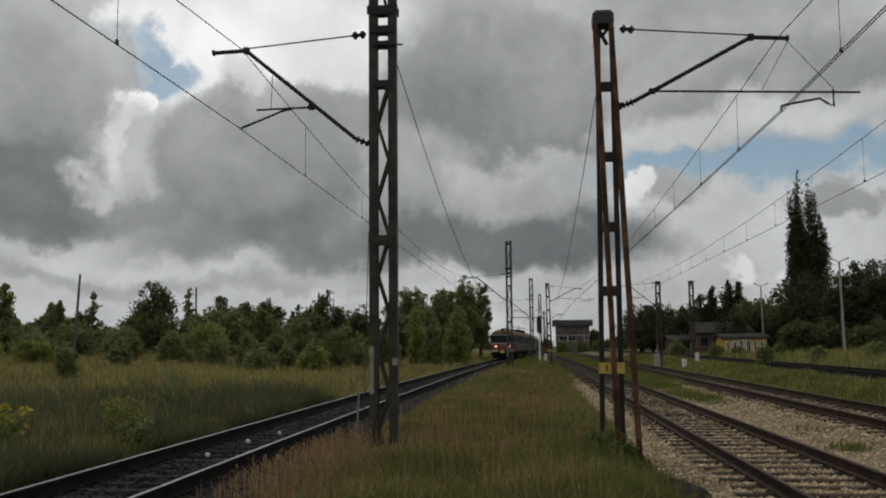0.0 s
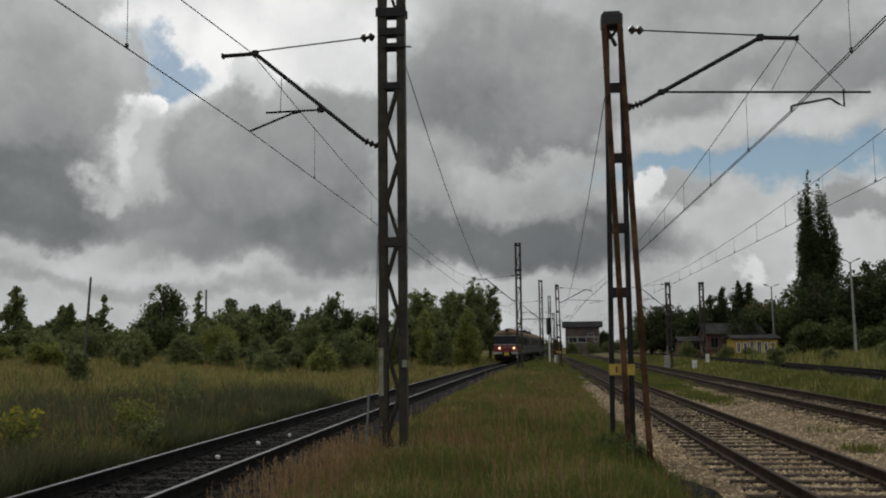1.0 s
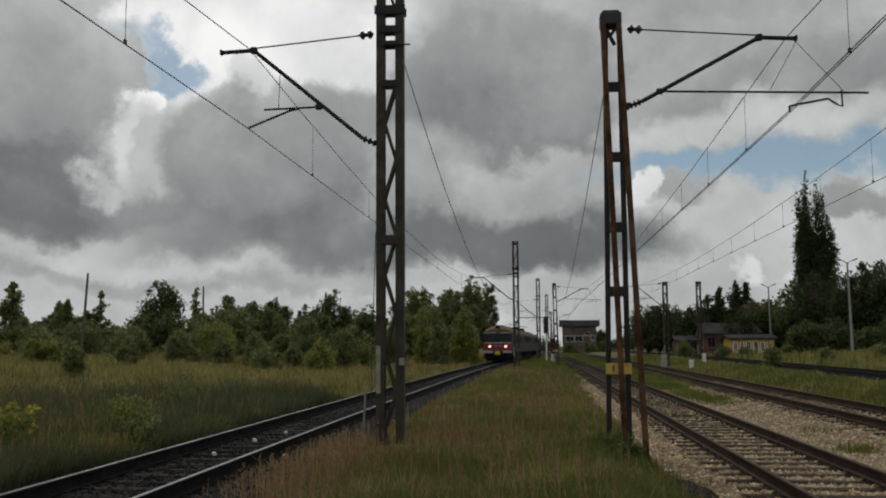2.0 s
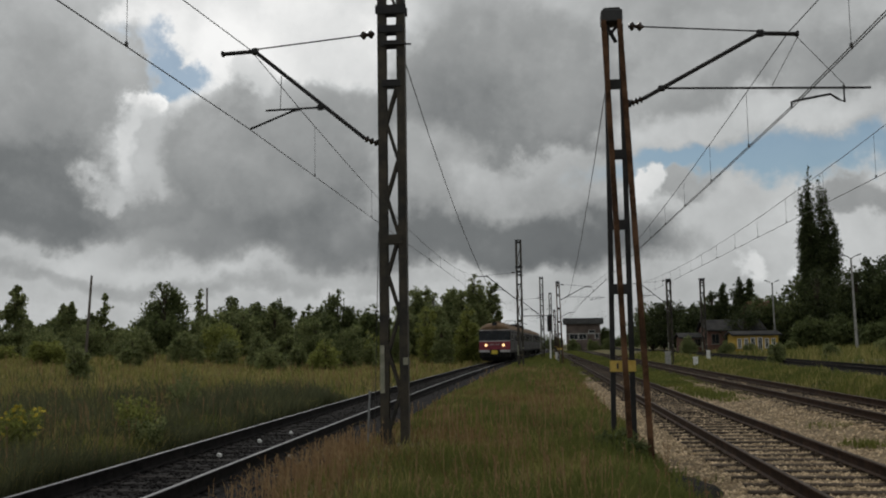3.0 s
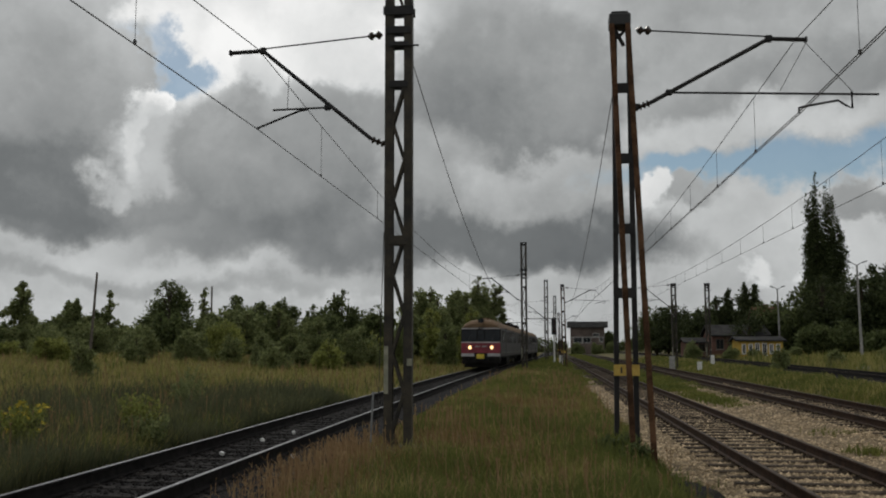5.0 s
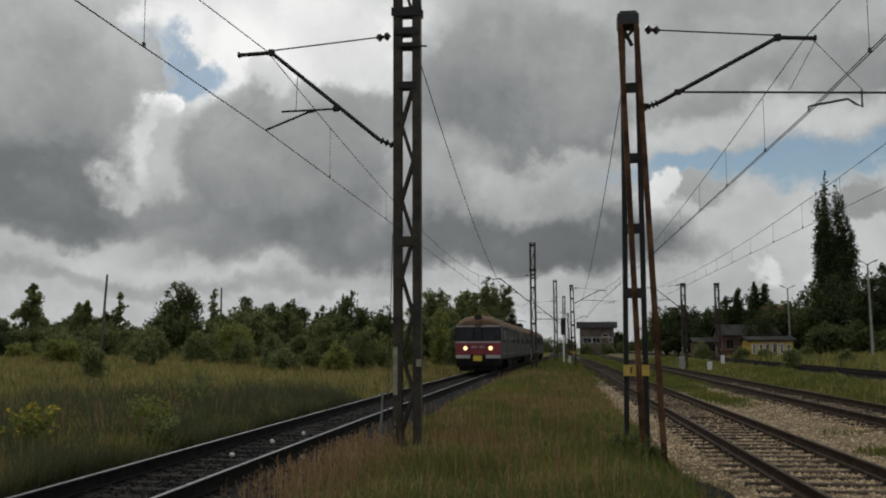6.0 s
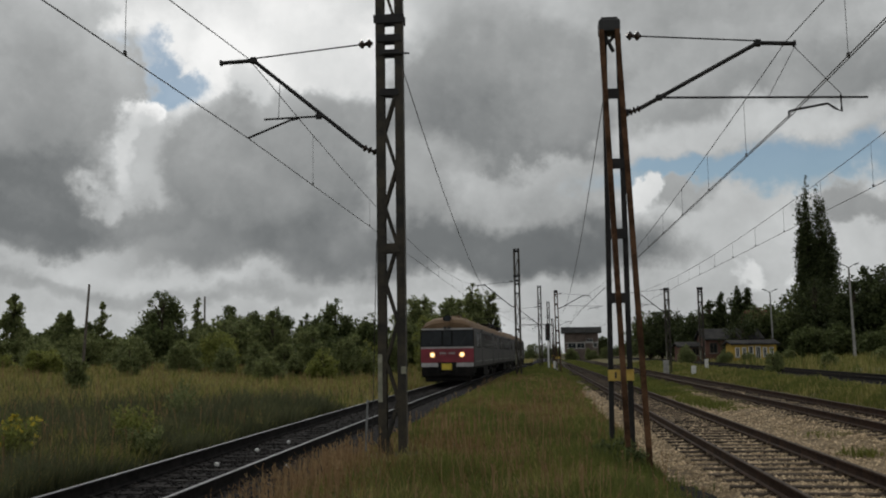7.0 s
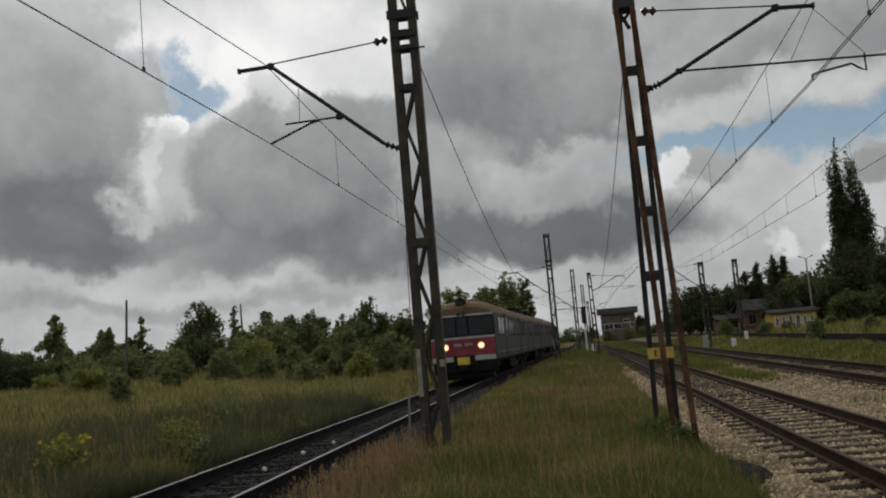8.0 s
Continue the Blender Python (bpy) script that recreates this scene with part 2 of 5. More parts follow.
MAST_RUST = material("rust brown steel", (0.035, 0.019, 0.011), (0.125, 0.066, 0.036), 3.0, 0.8, 0.1, 0.5, 40)
PALE_PAINT = material("pale grey-green paint band", (0.17, 0.17, 0.12), (0.30, 0.29, 0.22), 8, 0.7, 0, 0.3, 50)
YELLOW = material("faded yellow plate paint", (0.38, 0.25, 0.04), (0.55, 0.38, 0.08), 9, 0.6, 0, 0.2, 50)
BLACK = material("black paint", (0.008, 0.008, 0.009), (0.02, 0.02, 0.02), 5, 0.6, 0, 0.1, 50)
INSUL = material("brown glazed porcelain", (0.02, 0.015, 0.012), (0.05, 0.035, 0.028), 5, 0.25, 0, 0.05, 50)
WIRE = material("oxidised copper wire", (0.03, 0.03, 0.03), (0.07, 0.065, 0.06), 5, 0.55, 0.5, 0, 50)
CONCRETE = material("grey concrete", (0.20, 0.20, 0.19), (0.36, 0.35, 0.33), 4, 0.9, 0, 0.4, 40)
POLE_WOOD = material("grey pole timber", (0.07, 0.06, 0.05), (0.15, 0.13, 0.11), 5, 0.9, 0, 0.4, 50)
BARK = material("dark bark", (0.035, 0.028, 0.02), (0.09, 0.075, 0.055), 6, 0.95, 0, 0.6, 40)
# LEAF_DARK and LEAF_MID are paler than the foliage: distance haze in the colour
LEAF_DARK = leafy("dark green leaves lightened for haze", (0.065, 0.085, 0.034), (0.135, 0.155, 0.062), 0.35, [(0.06, 0.08, 0.03), (0.105, 0.128, 0.05), (0.145, 0.165, 0.066)], 0.42, 0.4)
LEAF_DEEP = leafy("deep green leaves", (0.032, 0.044, 0.018), (0.075, 0.09, 0.036), 0.3, [(0.03, 0.042, 0.017), (0.055, 0.07, 0.028), (0.085, 0.098, 0.04)], 0.3, 0.4)
LEAF_MID = leafy("mid green leaves lightened for haze", (0.12, 0.145, 0.062), (0.225, 0.245, 0.105), 0.35, [(0.10, 0.13, 0.05), (0.175, 0.2, 0.08), (0.235, 0.25, 0.105)], 0.45, 0.4)
LEAF_LIGHT = leafy("yellow-green shrub leaves", (0.145, 0.17, 0.042), (0.24, 0.26, 0.07), 0.6, [(0.135, 0.16, 0.04), (0.215, 0.235, 0.065), (0.28, 0.27, 0.08)], 0.42, 0.4)
GRASS = leafy("olive grass blades", (0.165, 0.165, 0.05), (0.34, 0.285, 0.11), 0.16, [(0.19, 0.19, 0.055), (0.27, 0.25, 0.085), (0.35, 0.285, 0.13), (0.22, 0.22, 0.066)], 0.45, 0.22, 0.4)
GRASS_GREEN = leafy("green weed blades", (0.075, 0.10, 0.024), (0.20, 0.19, 0.05), 0.22, [(0.08, 0.11, 0.028), (0.125, 0.15, 0.043), (0.17, 0.175, 0.056)], 0.4, 0.22, 0.35)
GRASS_RED = leafy("russet sorrel and grass blades", (0.12, 0.085, 0.036), (0.23, 0.145, 0.065), 0.3, [(0.12, 0.09, 0.036), (0.20, 0.12, 0.06), (0.18, 0.15, 0.055)], 0.4, 0.22, 0.4)
# grey weeds, coloured darker so they also hold the near meadow's shade
WEED_GREY = leafy("grey-green stalky weeds with near shade", (0.055, 0.065, 0.034), (0.125, 0.13, 0.066), 0.3, [(0.055, 0.066, 0.034), (0.09, 0.1, 0.05), (0.125, 0.12, 0.066)], 0.35, 0.3, 0.4)
SEED = leafy("russet seed heads", (0.17, 0.105, 0.055), (0.29, 0.195, 0.10), 0.8, [(0.16, 0.09, 0.052), (0.25, 0.165, 0.085), (0.29, 0.215, 0.11)], 0.4, 0.3)


# ---------------------------------------------------------------- mesh tools
class Geo:
    def __init__(self):
        self.v, self.f = [], []

    def add(self, vs, fs):
        k = len(self.v)
        self.v.extend(tuple(p) for p in vs)
        self.f.extend([tuple(k + i for i in q) for q in fs])
        return self

    def box(self, c, s, bev=0.0, rot=None):
        hx, hy, hz = s[0] / 2, s[1] / 2, s[2] / 2
        bev = min(bev, hx * 0.9, hy * 0.9, hz * 0.9)
        vs, ix = [], {}
        for sx in (-1, 1):
            for sy in (-1, 1):
                for sz in (-1, 1):
                    for ax in range(3):
                        q = [sx * (hx - bev), sy * (hy - bev), sz * (hz - bev)]
                        q[ax] = (sx * hx, sy * hy, sz * hz)[ax]
                        ix[(sx, sy, sz, ax)] = len(vs)
                        vs.append(Vector(q))
        fs = []
        for ax in range(3):
            for sg in (-1, 1):
                o = [a for a in range(3) if a != ax]
                ring = []
                for a, b_ in ((-1, -1), (1, -1), (1, 1), (-1, 1)):
                    k = [0, 0, 0]
                    k[ax], k[o[0]], k[o[1]] = sg, a, b_
                    ring.append(ix[(*k, ax)])
                fs.append(ring)
        if bev > 0:
            for ax in range(3):
                o = [a for a in range(3) if a != ax]
                for a in (-1, 1):
                    for b_ in (-1, 1):
                        k0, k1 = [0, 0, 0], [0, 0, 0]
                        k0[ax], k0[o[0]], k0[o[1]] = -1, a, b_
                        k1[ax], k1[o[0]], k1[o[1]] = 1, a, b_
                        fs.append([ix[(*k0, o[0])], ix[(*k1, o[0])], ix[(*k1, o[1])], ix[(*k0, o[1])]])
            for sx in (-1, 1):
                for sy in (-1, 1):
                    for sz in (-1, 1):
                        fs.append([ix[(sx, sy, sz, i)] for i in range(3)])
        else:
            keep = {}
            vs2 = []
            for k, i in ix.items():
                if k[:3] not in keep:
                    keep[k[:3]] = len(vs2)
                    vs2.append(vs[i])
            back = {i: keep[k[:3]] for k, i in ix.items()}
            vs, fs = vs2, [[back[i] for i in q] for q in fs]
        m = (rot.to_3x3() if rot else Matrix.Identity(3))
        return self.add([m @ q + Vector(c) for q in vs], fs)

    def beam(self, p, q, w, h, bev=0.0, up=(0, 0, 1)):
        """A bar from p to q: w across, h along up."""
        p, q = Vector(p), Vector(q)
        d = (q - p)
        L = d.length
        d.normalize()
        u = Vector(up)
        if abs(d.dot(u)) > 0.98:
            u = Vector((0, 1, 0))
        sd = d.cross(u).normalized()
        u = sd.cross(d)
        return self.box((p + q) / 2, (w, L, h), bev, Matrix((sd, d, u)).transposed())

    def tube(self, pts, r, n=8, cap=True):
        pts = [Vector(q) for q in pts]
        rs = r if isinstance(r, (list, tuple)) else [r] * len(pts)
        vs = []
        for i, q in enumerate(pts):
            d = (pts[min(i + 1, len(pts) - 1)] - pts[max(i - 1, 0)]).normalized()
            u = Vector((0, 0, 1)) if abs(d.z) < 0.95 else Vector((0, 1, 0))
            a = d.cross(u).normalized()
            b_ = a.cross(d)
            vs += [q + rs[i] * (math.cos(2 * math.pi * k / n) * a + math.sin(2 * math.pi * k / n) * b_) for k in range(n)]
        fs = [[i * n + k, i * n + (k + 1) % n, (i + 1) * n + (k + 1) % n, (i + 1) * n + k] for i in range(len(pts) - 1) for k in range(n)]
        if cap:
            fs += [list(range(n)), list(range((len(pts) - 1) * n, len(pts) * n))]
        return self.add(vs, fs)

    def sweep(self, profile, line, closed=True, cap=True):
        """profile: (across, up) pairs; line: (x, y, z) points along a nearly level path."""
        line = [Vector(q) for q in line]
        n, vs = len(profile), []
        for i, q in enumerate(line):
            d = line[min(i + 1, len(line) - 1)] - line[max(i - 1, 0)]
            a = Vector((d.y, -d.x, 0)).normalized()
            vs += [q + a * s + Vector((0, 0, z)) for s, z in profile]
        m = n if closed else n - 1
        fs = [[i * n + k, i * n + (k + 1) % n, (i + 1) * n + (k + 1) % n, (i + 1) * n + k] for i in range(len(line) - 1) for k in range(m)]
        if closed and cap:
            fs += [list(range(n)), list(range((len(line) - 1) * n, len(line) * n))]
        return self.add(vs, fs)

    def mesh(self, name, mat, smooth=False):
        me = bpy.data.meshes.new(name)
        me.from_pydata([tuple(q) for q in self.v], [], self.f)
        bm = bmesh.new()
        bm.from_mesh(me)
        bmesh.ops.recalc_face_normals(bm, faces=bm.faces)
        bm.to_mesh(me)
        bm.free()
        if smooth:
            me.polygons.foreach_set("use_smooth", [True] * len(me.polygons))
        me.materials.append(mat)
        return me


def part(name, g, mat, parent=None, label="", smooth=False, m=None):
    ob = new(name, g if isinstance(g, bpy.types.Mesh) else g.mesh(name, mat, smooth))
    ob.parent = parent
    if m is not None:
        ob.matrix_local = m
    return tagged(ob, label) if label else ob


def thing(name, label, category, group="", kind="", m=None):
    ob = new(name)
    ob.empty_display_size = 0.3
    if m is not None:
        ob.matrix_world = m
    return tagged(ob, label, category, group, kind)


def fast_mesh(name, verts, faces_flat, sizes, mat):
    """Mesh from arrays: verts (n, 3), corner indices in one row, corners per face."""
    me = bpy.data.meshes.new(name)
    me.vertices.add(len(verts))
    me.vertices.foreach_set("co", np.asarray(verts, np.float32).ravel())
    me.loops.add(len(faces_flat))
    me.loops.foreach_set("vertex_index", np.asarray(faces_flat, np.int32))
    me.polygons.add(len(sizes))
    me.polygons.foreach_set("loop_start", np.concatenate([[0], np.cumsum(sizes)[:-1]]).astype(np.int32))
    me.update(calc_edges=True)
    me.validate()
    me.materials.append(mat)
    return me


# ---------------------------------------------------------------- plan: tracks and ground
def left_x(y):
    """Centre line of the running line: a gentle right-hand curve that straightens far off."""
    y = np.asarray(y, float)
    a = np.minimum(y, 150.0)
    x = -4.8266 + 0.08652 * a + 0.00022 * a * a
    b = np.clip(y - 150, 0, 60)
    s0, s1 = 0.08652 + 0.00044 * 150, 0.104
    x = x + s0 * b + (s1 - s0) * b * b / 120
    return x + s1 * np.maximum(y - 210, 0)


def right_x(y):
    return 3.84 + 0.1008 * np.asarray(y, float)


def third_x(y):
    return 7.62 + 0.1085 * np.asarray(y, float)


def fourth_x(y):
    y = np.asarray(y, float)
    return 12.75 + 0.1486 * np.minimum(y, 130.0) + 0.112 * np.maximum(y - 130.0, 0)


def ease(a):
    a = np.clip(a, 0, 1)
    return a * a * (3 - 2 * a)


def ground_z(x, y):
    x, y = np.asarray(x, float), np.asarray(y, float)
    cl, cr, c3, c4 = left_x(y), right_x(y), third_x(y), fourth_x(y)
    z = np.full(np.broadcast(x, y).shape, -0.46)
    island = ease((x - cl - 1.0) / 1.2) * ease((cr - 1.9 - x) / 1.2)
    z = z + 0.34 * island
    z = z - 0.16 * ease((x - cr + 2.6) / 1.2) * ease((c3 + 3.2 - x) / 1.2)
    z = z + (x > c3) * (0.50 * ease((x - c3 - 2.2) / np.maximum(c4 - c3 - 4.0, 0.5)) + 0.55 * ease((x - c4 - 2) / 18))
    left = cl - 1.6 - x
    z = z + 0.18 * ease(left / 1.5) + 1.15 * ease(left / 38)
    z = z + 0.05 * np.sin(x * 0.9 + 1.3 * np.sin(y * 0.37)) * np.sin(y * 0.71 + 0.8) * (island + ease(left / 4))
    return z


def build_ground():
    xs = np.unique(np.concatenate([np.linspace(-1500, -80, 12), np.linspace(-80, -14, 34), np.linspace(-14, 14, 71), np.linspace(14, 80, 45), np.linspace(80, 1600, 12)]))
    ys = np.unique(np.concatenate([np.linspace(-200, 0, 9), np.linspace(0, 60, 101), np.linspace(60, 220, 54), np.linspace(220, 4000, 18)]))
    X, Y = np.meshgrid(xs, ys)
    V = np.stack([X, Y, ground_z(X, Y)], -1).reshape(-1, 3)
    n = len(xs)
    i = (np.arange(len(ys) - 1)[:, None] * n + np.arange(n - 1)[None]).ravel()
    F = np.stack([i, i + 1, i + n + 1, i + n], 1)
    ob = new("ground", fast_mesh("ground", V, F.ravel(), np.full(len(F), 4), SOIL))
    tagged(ob, "brown soil and thatch under the grass", "ground", kind="structure")


build_ground()

RAIL_PROFILE = [(-0.065, -0.172), (0.065, -0.172), (0.065, -0.160), (0.012, -0.145), (0.010, -0.045), (0.034, -0.034), (0.036, -0.004),
                (0.030, 0.0), (-0.030, 0.0), (-0.036, -0.004), (-0.034, -0.034), (-0.010, -0.045), (-0.012, -0.145), (-0.065, -0.160)]
HEAD = [(-0.029, 0.0), (0.029, 0.0), (0.026, 0.0035), (-0.026, 0.0035)]


def railway(name, label, centre, top, y0, y1, rail_mat, head_mat, sleeper_mat, gap, n_parts, seed, jitter=0.012):
    rng = random.Random(seed)
    tr = thing(name, label, "railway track", kind="structure")
    ys = list(np.arange(y0, 60, 2.0)) + list(np.arange(60, y1 + 1, 8.0))
    for side in (-0.7525, 0.7525):
        line = []
        for y in ys:
            dx = float(centre(y + 0.5) - centre(y - 0.5))
            nrm = math.hypot(1, dx)
            line.append((float(centre(y)) + side / nrm, y - side * dx / nrm, top))
        rail = part("rail", Geo().sweep(RAIL_PROFILE, line), rail_mat, tr)
        part("rail_head", Geo().sweep(HEAD, line), head_mat, rail, "worn running surface of the rail")
    shapes = []
    for k in range(5):
        g = Geo().box((0, 0, -0.08), (2.5 + rng.uniform(-0.06, 0.06), 0.24 + rng.uniform(-0.02, 0.02), 0.16), 0.018)
        for sx in (-0.7525, 0.7525):
            g.box((sx, 0, 0.006), (0.34, 0.15, 0.014), 0.004)
            for b_ in (-0.12, 0.12):
                g.box((sx + b_, 0.03, 0.025), (0.05, 0.05, 0.035), 0.008)
        shapes.append(g.mesh("sleeper", sleeper_mat))
    y, k, far = y0 + 0.3, 0, Geo()
    while y < min(y1, 170):
        dx = float(centre(y + 0.5) - centre(y - 0.5))
        m = pose(float(centre(y)) + rng.uniform(-0.02, 0.02), y, top - 0.182 - rng.uniform(0, jitter), 0, rng.uniform(-0.4, 0.4), -math.degrees(math.atan(dx)) + rng.uniform(-1, 1))
        if k < n_parts and y > 6:
            part("sleeper", shapes[k % 5], None, tr, m=m)
            k += 1
        else:
            far.box(m.translation - Vector((0, 0, 0.07)), (2.5, 0.24, 0.14), 0.0, m)
        y += gap * rng.uniform(0.94, 1.06)
    if far.f:
        tagged(part("far_sleepers", far, sleeper_mat, tr), kind="stuff")
    return tr


railway("track_1", "single running line on dark oily ballast with polished rail heads", left_x, 0.0, -20, 900, RAIL_DARK, RAIL_TOP, DARK_SLEEPER, 0.62, 130, 3)
railway("track_2", "station siding with rusty rails and timber sleepers in tan ballast", right_x, -0.19, -20, 900, RAIL, RAIL_TOP_RUST, SLEEPER, 0.68, 120, 4)
railway("track_3", "second siding with rusty rails in tan ballast", third_x, -0.02, -20, 900, RAIL, RAIL_TOP_RUST, SLEEPER, 0.72, 100, 5)
railway("track_4", "far siding with dark rails among weeds", fourth_x, 0.33, -20, 900, RAIL_DARK, RAIL_TOP_RUST, DARK_SLEEPER, 0.72, 90, 6)


def strip(name, label, mat, section, y0=-20, y1=900, seed=1, rough=0.012):
    """A bed along the tracks: section(y) gives (x, z) pairs across."""
    rng = np.random.RandomState(seed)
    ys = np.concatenate([np.arange(-20, 60, 0.5), np.arange(60, 200, 3), np.arange(200, 901, 25)])
    ys = ys[(ys >= y0) & (ys <= y1)]
    rows = []
    for y in ys:
        row = section(float(y))
        rows.append([(x, y, z + (rng.uniform(-rough, rough) if 0 < i < len(row) - 1 else 0)) for i, (x, z) in enumerate(row)])
    n = len(rows[0])
    V = np.array(rows).reshape(-1, 3)
    i = (np.arange(len(ys) - 1)[:, None] * n + np.arange(n - 1)[None]).ravel()
    F = np.stack([i, i + 1, i + n + 1, i + n], 1)
    ob = new(name, fast_mesh(name, V, F.ravel(), np.full(len(F), 4), mat))
    return tagged(ob, label, "ballast", kind="structure")


def left_bed(y):
    c = float(left_x(y))
    return [(c - 2.3, -0.56), (c - 1.75, -0.30)] + [(c + s, -0.192 - 0.012 * math.cos(s * 2)) for s in np.linspace(-1.45, 1.45, 15)] + [(c + 1.75, -0.30), (c + 2.3, -0.56)]


def right_bed(y):
    a, b_ = float(right_x(y)), float(third_x(y))
    out = [(a - 2.3, -0.66), (a - 1.95, -0.46)]
    for s in np.linspace(a - 1.6, b_ + 1.5, 30):
        d = min(abs(s - a), abs(s - b_))
        out.append((s, -0.404 + 0.17 * float(ease((s - a - 1.3) / (b_ - a - 2.6))) - 0.05 * float(ease((d - 1.2) / 0.6))))
    return out + [(b_ + 1.9, -0.36), (b_ + 2.5, -0.68)]


def far_bed(y):
    c = float(fourth_x(y))
    return [(c - 2.4, -0.10), (c - 1.7, 0.08)] + [(c + s, 0.13) for s in np.linspace(-1.3, 1.3, 8)] + [(c + 1.7, 0.08), (c + 2.4, -0.1)]


strip("ballast_1", "dark oil-stained crushed stone under the running line", DARK_GRAVEL, left_bed)
strip("ballast_2", "tan crushed limestone around the sidings", GRAVEL, right_bed, y1=63)
strip("ballast_4", "grimy weedy ballast where the sidings run into the distance", FAR_GRAVEL, right_bed, y0=63)
strip("ballast_3", "dark ballast of the far siding", DARK_GRAVEL, far_bed)


# ---------------------------------------------------------------- overhead line masts
def insulator(g, p, q, r=0.055, n=5):
    """Ribbed porcelain between p and q."""
    p, q = Vector(p), Vector(q)
    pts, rs = [p], [0.018]
    for k in range(n):
        a = (k + 0.5) / n
        for off, rr in ((-0.36, 0.45), (-0.12, 1.0), (0.12, 1.0), (0.36, 0.45)):
            pts.append(p.lerp(q, a + off / n))
            rs.append(r * rr)
    pts.append(q)
    rs.append(0.018)
    return g.tube(pts, rs, 10)


def channel(g, p, q, w, depth, t, inward):
    """A U-profile from p to q: web across depth (local y), flanges turned inward (+1 or -1 along x)."""
    a, b_, h = -w / 2 * inward, w / 2 * inward, depth / 2
    k = a + t * inward
    ring = [(a, -h), (b_, -h), (b_, -h + t), (k, -h + t), (k, h - t), (b_, h - t), (b_, h), (a, h)]
    vs = [(e[0] + x, e[1] + y, e[2]) for e in (p, q) for x, y in ring]
    return g.add(vs, [[i, (i + 1) % 8, 8 + (i + 1) % 8, 8 + i] for i in range(8)] + [[0, 1, 2, 3], [0, 3, 4, 7], [4, 5, 6, 7], [8, 9, 10, 11], [8, 11, 12, 15], [12, 13, 14, 15]])


def boom_set(mast, side, reach, pin, top, ext, tie, bracket, steady, drop=None):
    """Cantilever: tube, insulators, tie and registration arm; all in (across, height), side +1 or -1."""
    def P(a, y=0.0):
        return (a[0] * side, y, a[1])
    boom = part("cantilever_tube", Geo().tube([P(reach), P(top)], 0.036, 10).tube([P(top), P(ext)], 0.036, 10), MAST_DARK, mast)
    part("end_fitting", Geo().box(P(top), (0.12, 0.09, 0.12), 0.02), MAST_DARK, boom)
    part("end_cap", Geo().box(P(ext), (0.05, 0.09, 0.1), 0.015), MAST_DARK, boom)
    part("boom_insulator", insulator(Geo(), P(pin), P(reach), 0.06, 3), INSUL, mast, "brown ribbed porcelain insulator")
    part("boom_hinge", Geo().box(P((pin[0] - 0.06, pin[1])), (0.14, 0.1, 0.12), 0.02), MAST_DARK, mast)
    i0, i1 = Vector(P(tie[0])), Vector(P(tie[1]))
    part("tie_insulator", insulator(Geo(), i0, i0 + (i1 - i0).normalized() * 0.26, 0.075, 2), INSUL, mast, "brown ribbed porcelain insulator")
    part("tie_rod", Geo().tube([i0 + (i1 - i0).normalized() * 0.26, i1], 0.013, 6), MAST_DARK, mast)
    arm = part("registration_tube", Geo().tube([P(bracket[0]), P(bracket[1])], 0.019, 8), MAST_DARK, mast)
    part("clamp", Geo().box(P(bracket[0]), (0.12, 0.08, 0.1), 0.02), MAST_DARK, arm)
    part("steady_arm", Geo().tube([P(a) for a in steady], 0.02, 8), MAST_DARK, mast)
    for a, b_ in (drop or []):
        part("hanger", Geo().tube([P(a), P(b_)], 0.006, 5), WIRE, mast)


